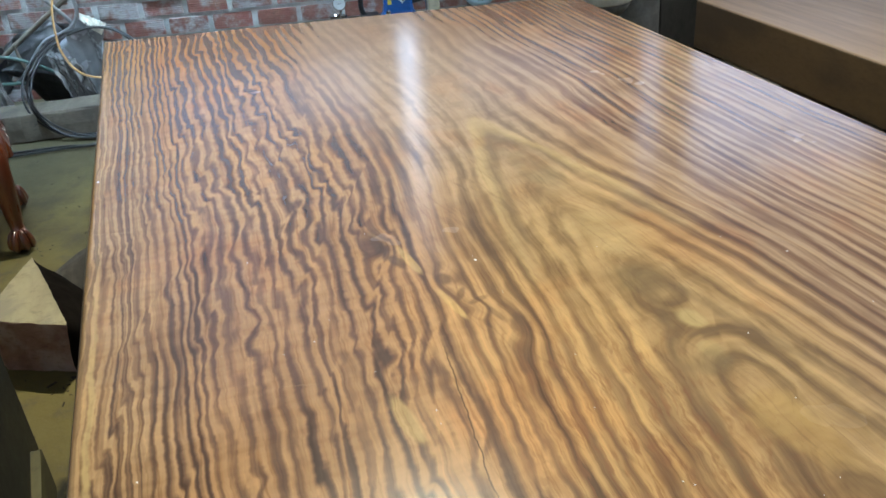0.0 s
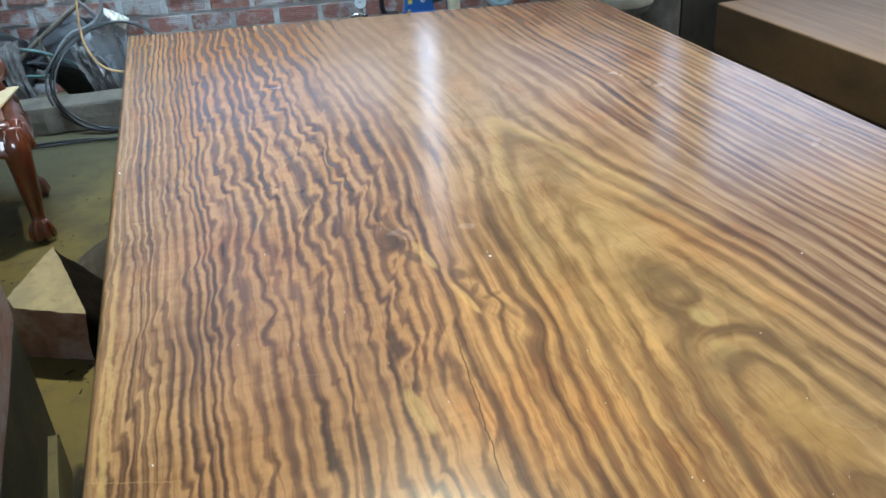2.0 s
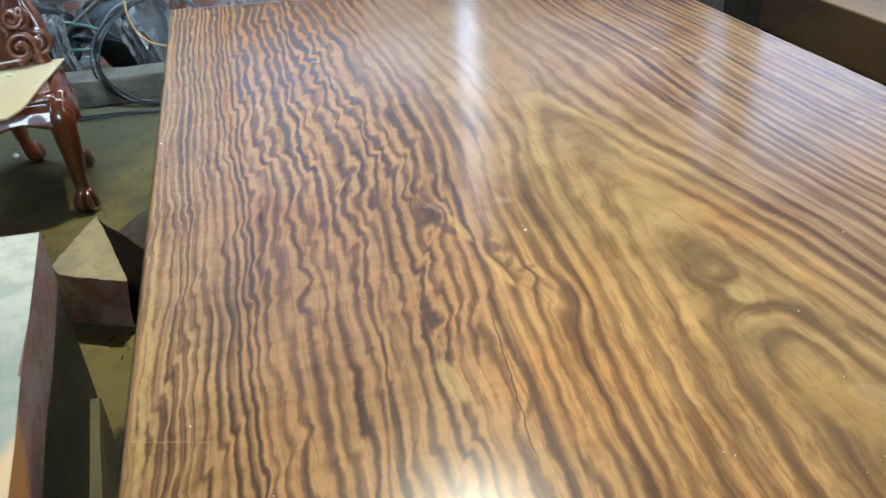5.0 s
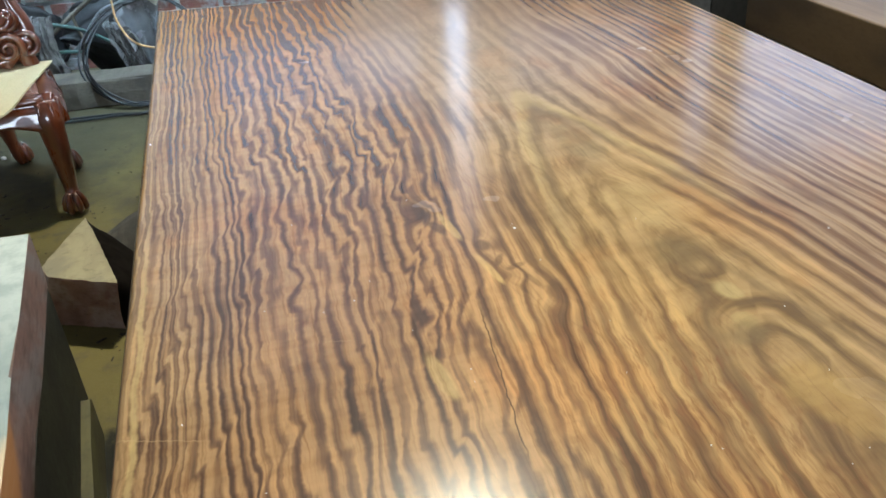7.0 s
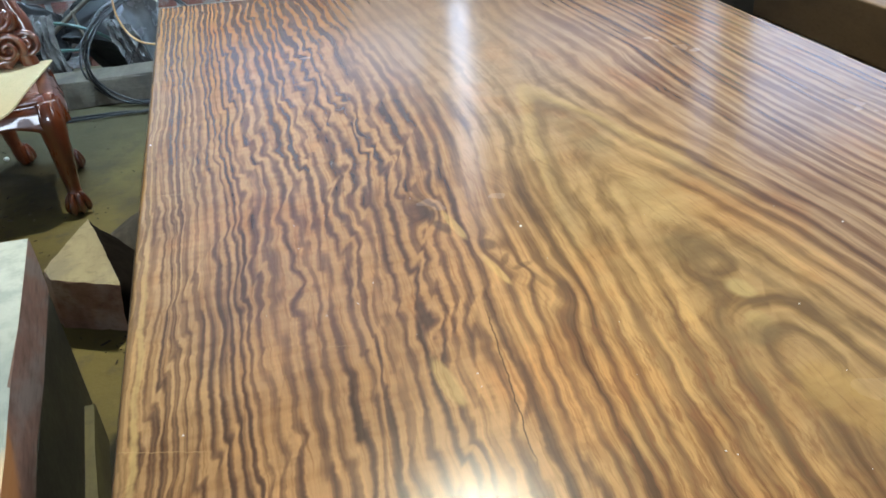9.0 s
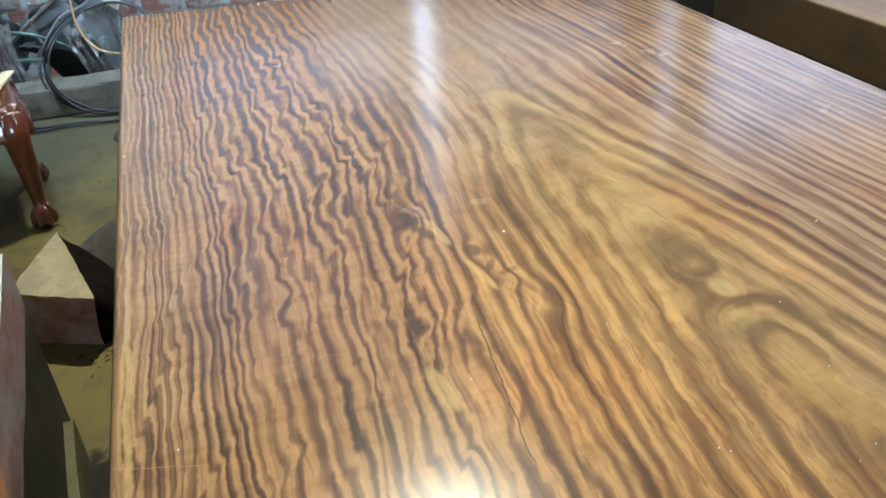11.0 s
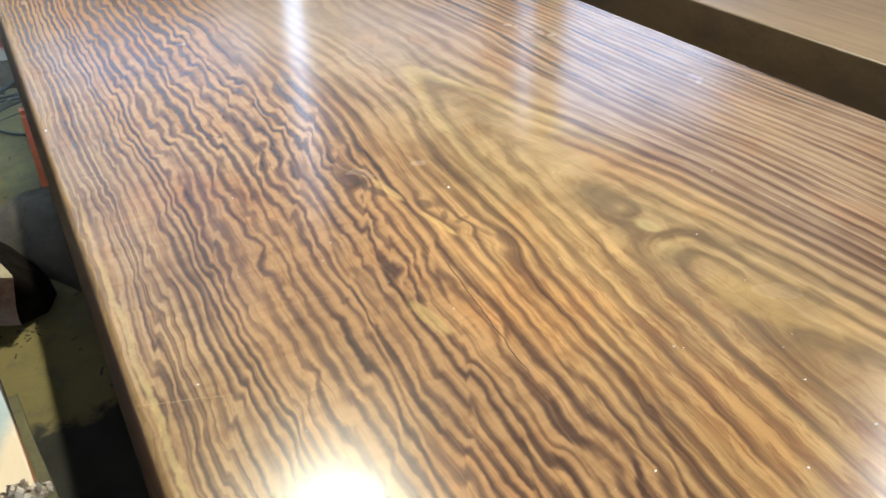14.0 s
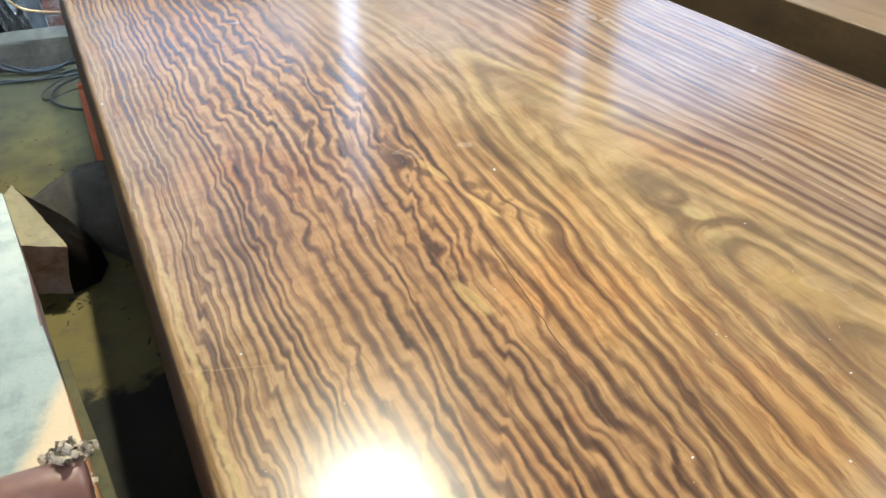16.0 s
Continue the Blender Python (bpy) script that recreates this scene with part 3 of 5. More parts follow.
for hole, sheet in ((HATCH, M_HATCH), (VENT, M_VENT)):
    part("pane", box(hole[0] + 0.002, hole[1] - 0.002, 0.115, 0.119, hole[2] + 0.002, hole[3] - 0.002), sheet, wall, "dim bluish sheet in an unseen added opening")
back = part("outdoor_backdrop", box(-2.5, 6.0, 1.6, 1.62, -0.5, 5.0), M_OUTSIDE)
back.matrix_world = WALL
tagged(back, "bright hazy daylight outside the wall openings", "backdrop", kind="structure")

for name, x0, x1, y0, y1 in (("wall_west", -3.6, -3.45, -4.4, 5.6), ("wall_east", 5.3, 5.45, -4.4, 5.2)):
    tagged(part(name, box(x0, x1, y0, y1, 0, 4.7), M_PLASTER), "plain grey limewashed workshop wall", "wall", kind="structure")
bm = bmesh.new()
for x0, x1, z0, z1 in ((-3.45, -2.4, 0, 4.7), (-2.4, 1.2, 2.9, 4.7), (1.2, 5.3, 0, 4.7)):
    add_box(bm, x0, x1, -4.4, -4.25, z0, z1)
tagged(part("wall_south", bm, M_PLASTER), "plain grey workshop wall with an open doorway", "wall", kind="structure")
bm = bmesh.new()
bmesh.ops.create_grid(bm, x_segments=240, y_segments=1, size=0.5)
bmesh.ops.transform(bm, verts=bm.verts, matrix=Matrix.Translation((0.9, 0.5, 4.7)) @ Matrix.Diagonal((9.4, 10.6, 1, 1)))
for v in bm.verts:
    v.co.z += 0.018 * math.sin(v.co.x * 36)
tagged(part("ceiling", bm, M_ROOF), "corrugated sheet metal roof", "ceiling", kind="structure")

# unseen milky sheets and a framed panel, added at the fill lamps
M_MILKY = mottled("milky_added_sheet", (0.6, 0.66, 0.7), (0.5, 0.56, 0.6), 4, 0.5)
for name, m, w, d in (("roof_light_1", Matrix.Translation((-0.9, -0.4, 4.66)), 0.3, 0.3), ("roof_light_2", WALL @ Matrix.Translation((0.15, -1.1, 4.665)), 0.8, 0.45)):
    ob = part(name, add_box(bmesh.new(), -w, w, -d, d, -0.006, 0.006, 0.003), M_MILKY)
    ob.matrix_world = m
    tagged(ob, "unseen milky sheet added over a fill lamp", "roof light", kind="structure")
high = thing("window_1", Matrix.Translation((5.3, 1.6, 4.1)), "unseen milky panel added behind the east fill lamp", "window", kind="structure")
part("pane", box(-0.012, -0.004, -0.62, 0.62, -0.47, 0.47), M_MILKY, high)
for y0, y1, z0, z1 in ((-0.68, -0.621, -0.53, 0.53), (0.621, 0.68, -0.53, 0.53), (-0.62, 0.62, -0.53, -0.471), (-0.62, 0.62, 0.471, 0.53)):
    part("panel_frame", add_box(bmesh.new(), -0.03, -0.002, y0, y1, z0, z1, 0.003), M_BEAM, high)

# ---- the big slab ----


def slab_mesh():
    """The top with a softly rounded rim; the side leans out a little towards its foot."""
    corners = [(0.0, 0.02), (1.75, 0.02), (1.75, 2.955), (0.0, 3.345)]
    sag = [0.0, 0.0, 0.0, 1.0]            # how far each edge (from its corner on) leans out
    pts, lean = [], []
    for i, c in enumerate(corners):
        d = corners[(i + 1) % 4]
        way = Vector((d[0] - c[0], d[1] - c[1]))
        outward = Vector((way.y, -way.x)).normalized()
        for k in range(36):
            p = Vector(c) + way * (k / 36)
            wave = 0.0022 * noise.noise(Vector((p.x * 2.3, p.y * 2.3, 4.0))) + 0.0008 * noise.noise(Vector((p.x * 13, p.y * 13, 1.0)))
            if k == 0:
                before = corners[i - 1]
                w2 = Vector((c[0] - before[0], c[1] - before[1]))
                outward_here = (outward + Vector((w2.y, -w2.x)).normalized())
            else:
                outward_here = outward
            pts.append((p, outward_here, wave))
            lean.append(sag[i])
    rings = []
    for z, out, slope in ((0.36, -0.006, 1.0), (0.366, 0.0, 1.0), (0.43, 0.001, 0.75), (0.484, 0.0, 0.3), (0.493, -0.0015, 0.1), (0.498, -0.005, 0.0), (0.5, -0.010, 0.0)):
        rings.append([Vector((*(p + o * (out + w + 0.014 * slope * s)), z)) for (p, o, w), s in zip(pts, lean)])
    return skin(bmesh.new(), rings)


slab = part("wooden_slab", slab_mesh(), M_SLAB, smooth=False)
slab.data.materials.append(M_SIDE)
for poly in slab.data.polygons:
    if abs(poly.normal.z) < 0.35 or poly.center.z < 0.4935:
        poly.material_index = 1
    poly.use_smooth = poly.normal.z < 0.99
tagged(slab, "huge glossy varnished slab of wavy zebra-striped brown hardwood", "wooden slab")

# ---- the second slab beside it ----
second = part("thick_brown_slab", add_box(bmesh.new(), 2.2, 3.75, -0.9, 2.8, 0.262, 0.452, 0.008, None, 3), M_BOARD)
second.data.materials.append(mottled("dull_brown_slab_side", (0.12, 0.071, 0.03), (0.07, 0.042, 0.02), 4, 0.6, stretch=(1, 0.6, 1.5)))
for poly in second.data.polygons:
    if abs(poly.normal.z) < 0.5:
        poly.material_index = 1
tagged(second, "thick satin brown hardwood slab on low bearers", "wooden slab")

# the second slab lies on two bearers
bearer = tagged(part("timber_bearer", add_box(bmesh.new(), 0, 1.55, -0.105, 0.105, 0, 0.2605, 0.006), M_BEAM), "grey sawn timber bearer under the brown slab", "timber", "bearers under the brown slab")
bearer.matrix_world = pose(2.16, 2.37, 0)
copy_thing(bearer, pose(2.24, -0.25, 0))

# the big slab stands on an orange sawhorse and a dark bearer
horse = thing("sawhorse", pose(0.0, 2.62, 0), "orange painted steel sawhorse under the striped slab", "sawhorse")
part("top_bar", add_box(bmesh.new(), 0.005, 1.66, -0.03, 0.03, 0.31, 0.359, 0.004), M_ORPAINT, horse)
for x in (-0.012, 1.62):
    for s in (-1, 1):
        bm = bmesh.new()
        skin(bm, [[Vector((x + dx, y + s * 0.012 + dy, z)) for dx, dy in ((-0.015, -0.014), (0.015, -0.014), (0.015, 0.014), (-0.015, 0.014))]
                  for z, y in ((0.0, s * 0.075), (0.1, s * 0.058), (0.31, s * 0.02))])
        leg = part("leg", bm, M_ORPAINT, horse)
        part("foot", add_box(bmesh.new(), x - 0.019, x + 0.019, s * 0.087 - 0.024, s * 0.087 + 0.024, 0.0, 0.03, 0.005), M_DARK, leg, "dark rubber foot")
tagged(part("timber_bearer", rough_prism([(0.05, 0.62), (1.6, 0.62), (1.6, 0.8), (0.05, 0.8)], 0, 0.359, 0.004, 5), M_BARK), "dark weathered timber bearer under the striped slab", "timber")

# ---- brown chair with carved back ----
chair = thing("carved_armless_chair", pose(0, 0, 0), "glossy carved reddish rosewood chair with a cream board on it", "chair")
FR, FL, BL, BR = Vector((-0.375, 2.785)), Vector((-0.86, 2.74)), Vector((-0.66, 3.27)), Vector((-0.445, 3.12))


def chair_leg(top, foot):
    """Bowed leg with a knee, a thin ankle and a paw."""
    def at(k, z): return Vector((*(top + (foot - top) * k), z))
    line = smooth_line([at(0.0, 0.385), at(0.55, 0.33), at(0.45, 0.25), at(0.35, 0.16), at(0.55, 0.085), at(0.9, 0.04), at(1.15, 0.008)], 5)
    keys = [0.042, 0.045, 0.038, 0.031, 0.0225, 0.031, 0.025]
    radii = [blend(keys[min(i // 5, 6)], keys[min(i // 5 + 1, 6)], (i % 5) / 5) for i in range(len(line))]
    bm = tube(bmesh.new(), line, radii, 14)
    for v in bm.verts:
        v.co.z = max(v.co.z, 0.0)
    return bm


for top, foot in ((FR, Vector((-0.372, 2.745))), (FL, Vector((-0.89, 2.7))), (BL, Vector((-0.63, 3.3))), (BR, Vector((-0.43, 3.14)))):
    leg = part("leg", chair_leg(top, foot), M_ROSE, chair, smooth=True)
    # carved curl on the knee and the paw
    bm = bmesh.new()
    out = (foot - top).normalized()
    side = Vector((-out.y, out.x))
    for s in (-1.3, -0.45, 0.45, 1.3):
        way = out * math.cos(s) + side * math.sin(s)
        fold = [Vector((*(top + (foot - top) * 0.5 * k + way * (0.04 + 0.006 * math.sin(k * math.pi))), 0.388 - 0.1 * k + 0.012 * abs(s))) for k in (i / 8 for i in range(9))]
        tube(bm, fold, [0.0085 - 0.0007 * i for i in range(9)], 8)
    for s in (-1, 1):
        curl = [Vector((*(top + out * (0.046 - 0.008 * math.cos(a)) + side * s * (0.01 + 0.01 * math.sin(a))), 0.33 - 0.01 * a)) for a in (i * 0.45 for i in range(10))]
        tube(bm, curl, [0.008 - 0.0005 * i for i in range(10)], 8)
    part("knee_carving", bm, M_ROSE, leg, smooth=True)
    bm = bmesh.new()
    for s in (-1.4, -0.5, 0.5, 1.4):
        way = out * math.cos(s) + side * math.sin(s)
        toe = [(0.016, 0.078), (0.025, 0.062), (0.031, 0.04), (0.034, 0.022), (0.03, 0.009)]
        tube(bm, [Vector((*(foot + way * d), z)) for d, z in toe], [0.006, 0.0095, 0.012, 0.011, 0.007], 8)
    part("paw", bm, M_ROSE, leg, smooth=True)


def rail(a, b, sag, name):
    """A seat rail with a moulded top edge and a scalloped lower edge."""
    way = b - a
    normal = Vector((way.y, -way.x)).normalized()
    rings = []
    n = 22
    for i in range(n + 1):
        t = i / n
        c = a + way * t
        low = 0.318 - 0.026 * sag * (0.5 + 0.5 * math.cos(t * math.pi * 4)) + 0.016 * math.sin(t * math.pi)
        belly = 0.003 * math.sin(t * math.pi)
        shape = [(-0.02, low), (0.018 + belly, low)]
        shape += [(o + belly + 0.0012 * math.sin(t * 15 + o * 60), blend(low + 0.004, 0.388, k)) for o, k in ((0.055, 0.04), (0.06, 0.1), (0.0585, 0.22), (0.054, 0.45), (0.049, 0.7), (0.043, 0.94))]
        shape += [(0.026 + belly, 0.39), (0.034 + belly, 0.396), (0.034 + belly, 0.408), (0.02, 0.414), (-0.02, 0.414)]
        rings.append([Vector((*(c + normal * o), z)) for o, z in shape])
    return part(name, skin(bmesh.new(), rings), M_ROSE, chair, smooth=True)


for a, b, sag, name in ((FL, FR, 1.0, "front_rail"), (FR, BR, 0.6, "side_rail"), (BL, FL, 0.6, "side_rail"), (BR, BL, 0.2, "back_rail")):
    apron = rail(a, b, sag, name)
    if name == "front_rail":
        bm = bmesh.new()
        way = (b - a).normalized()
        normal = Vector((way.y, -way.x))
        for k in range(3):
            c = a + (b - a) * (0.24 + 0.26 * k)
            for s in (-1, 1):
                tube(bm, [Vector((*(c + way * s * (0.015 + 0.024 * i / 9 * (1 + math.cos(i * 0.6)) + 0.004 * i) + normal * 0.045), 0.352 + 0.016 * math.sin(i * 0.75))) for i in range(10)],
                     [0.007 - 0.0004 * i for i in range(10)], 7)
        part("apron_carving", bm, M_ROSE, apron, smooth=True)
centre = (FR + FL + BL + BR) / 4
bm = skin(bmesh.new(), [[Vector((*(centre + (p - centre) * k), z)) for p in (FR, BR, BL, FL)] for k, z in ((0.97, 0.37), (0.97, 0.412), (0.9, 0.418), (0.84, 0.416), (0.8, 0.42))])
part("seat_panel", bm, M_LEATHER, chair, "dull brown panel with a raised border")

# back: two curved posts ending in scrolls, a carved splat between them
BACK_END = Vector((-0.73, 3.09))
BACK = (BACK_END - BR).normalized()
for p, s in ((BR, 1), (BACK_END, -1)):
    back_pt = lambda w, z, d=0.0: Vector((*(p + BACK * w * s + Vector((-BACK.y, BACK.x)) * d), z))
    line = smooth_line([back_pt(0.0, 0.4), back_pt(0.012, 0.47), back_pt(-0.012, 0.55, -0.01), back_pt(0.022, 0.66, -0.03), back_pt(0.05, 0.8, -0.06), back_pt(0.03, 0.95, -0.09)], 6)
    post = part("back_post", tube(bmesh.new(), line, [0.03 - 0.0003 * i for i in range(len(line))], 14), M_ROSE, chair, smooth=True)
    bm = bmesh.new()
    for cx, cz, r0, turn in ((0.0, 0.5, 0.05, 1), (0.04, 0.595, 0.042, -1)):
        spiral = [back_pt(cx + r * math.cos(a * turn), cz + r * math.sin(a * turn), 0.012 + 0.001 * i) for i, (r, a) in enumerate((r0 * (1 - 0.042 * j), j * 0.55) for j in range(21))]
        tube(bm, spiral, [0.0125 - 0.0003 * i for i in range(21)], 9)
        made = bmesh.ops.create_icosphere(bm, subdivisions=2, radius=0.013)["verts"]
        bmesh.ops.translate(bm, verts=made, vec=back_pt(cx, cz, 0.022))
    part("scroll", bm, M_ROSE, post, smooth=True)
for k in range(3):
    w = 0.08 + 0.055 * k
    a = Vector((*(BR + BACK * w), 0))
    lean = Vector((-BACK.y, BACK.x, 0))
    line = smooth_line([a + Vector((0, 0, 0.41)), a + Vector((*(BACK * 0.02), 0.53)), a + Vector((*(BACK * -0.018), 0.66)) - lean * 0.03, a + Vector((0, 0, 0.86)) - lean * 0.07], 6)
    part("splat", tube(bmesh.new(), line, 0.016, 10, 1.6), M_ROSE, chair, smooth=True)
# solid carved board behind the splats, and two broad volutes at its foot
def back_at(w, z, d):
    lean = 0.09 * max(0.0, (z - 0.52) / 0.43) ** 1.3
    return Vector((*(BR + BACK * w), z)) - Vector((-BACK.y, BACK.x, 0)) * (lean - d)


half = [(0.062, 0.43), (0.03, 0.455), (0.008, 0.49), (0.004, 0.53), (0.022, 0.565), (0.01, 0.61), (0.02, 0.68), (0.035, 0.78), (0.045, 0.94)]
WIDE = (BACK_END - BR).length
outline = half + [(WIDE - w, z) for w, z in reversed(half)]
outline = [(blend(p[0], q[0], k / 4), blend(p[1], q[1], k / 4)) for p, q in zip(outline, outline[1:] + outline[:1]) for k in range(4)]
board = part("back_board", skin(bmesh.new(), [[back_at(blend(WIDE / 2, w, k), blend(0.68, z, k), d) for w, z in outline] for k, d in ((0.97, -0.02), (1.0, -0.012), (1.0, 0.012), (0.97, 0.02), (0.9, 0.024), (0.87, 0.016))]), M_ROSE, chair, smooth=True)
for side in (-1, 1):
    bm = bmesh.new()
    mid = WIDE / 2 - side * 0.083
    for radius, cz, turn in ((0.052, 0.5, 1), (0.036, 0.6, -1)):
        tube(bm, [back_at(mid - side * r * math.cos(a), cz + r * math.sin(a) * turn, 0.03 + 0.0012 * i) for i, (r, a) in enumerate((radius * (1 - 0.04 * j), -0.6 + j * 0.5) for j in range(22))],
             [0.014 - 0.00035 * i for i in range(22)], 10)
    tube(bm, smooth_line([back_at(mid + side * 0.02, 0.545, 0.024), back_at(mid + side * 0.05, 0.6, 0.026), back_at(mid + side * 0.045, 0.7, 0.026), back_at(mid + side * 0.03, 0.86, 0.026)], 6), [0.012] * 19, 10)
    part("volute", bm, M_ROSE, board, smooth=True)
bm = bmesh.new()
tube(bm, smooth_line([Vector((*(BR + BACK * w), z)) - Vector((-BACK.y, BACK.x, 0)) * 0.085 for w, z in ((0.03, 0.94), (0.09, 0.975), (0.14, 0.99), (0.2, 0.975), (0.25, 0.94))], 5), 0.026, 10)
part("crest_rail", bm, M_ROSE, chair, smooth=True)

# cream board lying on the seat
rim = smooth_line([(-0.382, 3.13, 0), (-0.402, 2.97, 0), (-0.424, 2.79, 0), (-0.44, 2.63, 0), (-0.475, 2.545, 0)], 4)
rim += [Vector((-0.62, 2.56, 0)), Vector((-0.98, 2.6, 0)), Vector((-0.95, 3.12, 0)), Vector((-0.65, 3.14, 0))]
bm = skin(bmesh.new(), [[p + Vector((0, 0, z)) for p in rim] for z in (0.4225, 0.4285)])
tagged(part("cream_board", bm, M_CARD), "thin cream hardboard offcut laid over the chair seat", "board")

# ---- timber blocks on the floor ----


def block(name, outline, z0, z1, seed, tops, sides, label, wob=0.004, shift=(0, 0), bevel=0.006):
    """A sawn block whose top and sides look different."""
    ob = part(name, rough_prism(outline, z0, z1, wob, seed, shift, bevel), sides)
    ob.data.materials.append(tops)
    for poly in ob.data.polygons:
        if poly.normal.z > 0.6:
            poly.material_index = 1
    return tagged(ob, label, "timber block")


def sealed_top():
    """Pale waxed face, worn through to tan wood along a slanting line."""
    s = Surface("waxed_block_face", 0.6)
    cloud = s.noise(None, 7.0, 5, 0.68)
    smear = s.noise(s.vec(s.x * 16.0, s.y * 5.0, s.z), 1.0, 5, 0.65)
    fine = s.noise(None, 120.0, 3, 0.6)
    col = s.mix((0.55, 0.6, 0.57), (0.36, 0.42, 0.41), cloud.step(0.42, 0.62))
    col = s.mix(col, (0.26, 0.29, 0.28), smear.step(0.54, 0.68) * 0.6)
    col = s.mix(col, (0.4, 0.27, 0.2), smear.step(0.64, 0.72) * 0.5)
    worn = (s.y - s.x * 2.25 - 1.27 + (cloud - 0.5) * 0.12).step(-0.05, 0.03)
    # near end dimmed and greyed: shade put into the wax colour
    grey = (s.y + (cloud - 0.5) * 0.9 + (smear - 0.5) * 0.5).step(1.0, 1.38)
    col = s.mix(s.mix(col, (0.5, 0.56, 0.58), 0.75, "MULTIPLY"), col, grey)
    col = s.mix((0.68, 0.53, 0.36), col, worn)
    return s.paint(col, fine * 0.3 + 0.4, fine + cloud, 0.002, 0.35)


def stained_side():
    """Dull red sawn side with grey smears, worn to orange wood at one end."""
    s = Surface("stained_block_side", 0.7)
    cloud, fine = s.noise(None, 8.0, 5, 0.65), s.noise(s.vec(s.x * 60.0, s.y * 12.0, s.z * 90.0), 1.0, 3, 0.6)
    run = s.noise(s.vec(s.x * 10.0, s.y * 7.0 + s.z * 9.0, s.z * 6.0), 1.0, 4, 0.6)
    col = s.mix((0.2, 0.115, 0.095), (0.12, 0.066, 0.055), cloud.step(0.4, 0.62))
    col = s.mix(col, (0.2, 0.18, 0.18), run.step(0.46, 0.64) * 0.65)
    col = s.mix(col, (0.05, 0.035, 0.03), fine.step(0.52, 0.74) * 0.45)
    worn = (s.y - s.z * 1.6 + (cloud - 0.5) * 0.12).step(0.18, 0.24)
    col = s.mix((0.36, 0.16, 0.06), col, worn)
    return s.paint(col, fine * 0.3 + 0.45, fine + cloud, 0.002, 0.4)


M_WAXED = sealed_top()
block("large_timber_block", [(-0.105, 0.42), (-0.218, 1.585), (-0.74, 1.63), (-0.64, 0.36)], 0.3615, 0.49, 1, M_WAXED, stained_side(),
      "large flat timber block with pale waxed top and reddish sides", 0.0025, bevel=0.003)
tagged(part("dark_base_block", rough_prism([(-0.107, 0.42), (-0.22, 1.585), (-0.73, 1.62), (-0.63, 0.37)], 0, 0.361, 0.001, 31, (0, 0), 0.002), mottled("dark_olive_paint", (0.034, 0.033, 0.022), (0.024, 0.023, 0.017), 5, 0.6)),
       "plain dark olive painted base under the pale timber block", "base")
# dark bark, painted blacker still to hold the shade on that side
M_SHADEDBARK = mottled("shaded_bark", (0.014, 0.011, 0.009), (0.008, 0.006, 0.005), 14, 0.9)
M_SHADEDBARK.node_tree.nodes["Principled BSDF"].inputs["Specular IOR Level"].default_value = 0.03
# a quarter log: flat pale top, red sawn front, dark rounded bark on one side
low = [(-0.17, 1.935), (-0.1, 1.965), (-0.068, 2.04), (-0.08, 2.14), (-0.13, 2.27), (-0.2, 2.39), (-0.28, 2.43), (-0.3, 2.37), (-0.33, 2.27), (-0.365, 2.16), (-0.38, 2.08), (-0.345, 2.025), (-0.285, 1.995), (-0.225, 1.965)]
high = [(-0.15, 1.915), (-0.16, 1.96), (-0.18, 2.03), (-0.202, 2.11), (-0.227, 2.2), (-0.249, 2.28), (-0.268, 2.345), (-0.278, 2.32), (-0.296, 2.27), (-0.333, 2.16), (-0.36, 2.08), (-0.335, 2.02), (-0.275, 1.98), (-0.21, 1.945)]
def closer(outline, per=4):
    return [(blend(p[0], q[0], k / per), blend(p[1], q[1], k / per)) for p, q in zip(outline, outline[1:] + outline[:1]) for k in range(per)]


low, high = closer(low), closer(high)
rng = random.Random(2)
rings = []
for z, k in ((0.0, 0.0), (0.02, 0.03), (0.06, 0.2), (0.1, 0.48), (0.135, 0.8), (0.152, 0.98), (0.156, 1.0)):
    rings.append([Vector((blend(a[0], b[0], k) + rng.uniform(-0.002, 0.002), blend(a[1], b[1], k) + rng.uniform(-0.002, 0.002), z + rng.uniform(-0.001, 0.001) * (z > 0))) for a, b in zip(low, high)])
quarter = thing("timber_wedge", pose(-0.2, 2.15, 0), "quarter log with pale sawn top, red end and dark bark", "timber block")


def wedge_part(name, wanted, material, label=""):
    """The faces of the quarter log for which wanted holds, as one part."""
    bm = skin(bmesh.new(), rings)
    bm.normal_update()
    bmesh.ops.delete(bm, geom=[f for f in bm.faces if not wanted(f.normal)], context="FACES")
    ob = part(name, bm, material, quarter, label)
    ob.matrix_parent_inverse = quarter.matrix_world.inverted()
    return ob


wedge_part("sawn_top", lambda n: n.z > 0.9, M_PALE, "pale sawn top")
wedge_part("end_grain", lambda n: n.z <= 0.9 and n.x <= 0.1, M_REDEND, "reddish sawn end")
bark = wedge_part("bark", lambda n: n.z <= 0.9 and n.x > 0.1, M_SHADEDBARK, "rough bark, blackened further for its shade")
bark.data.polygons.foreach_set("use_smooth", [True] * len(bark.data.polygons))
# an offcut with a ridge at the back and a long rounded slope in front
rings = []
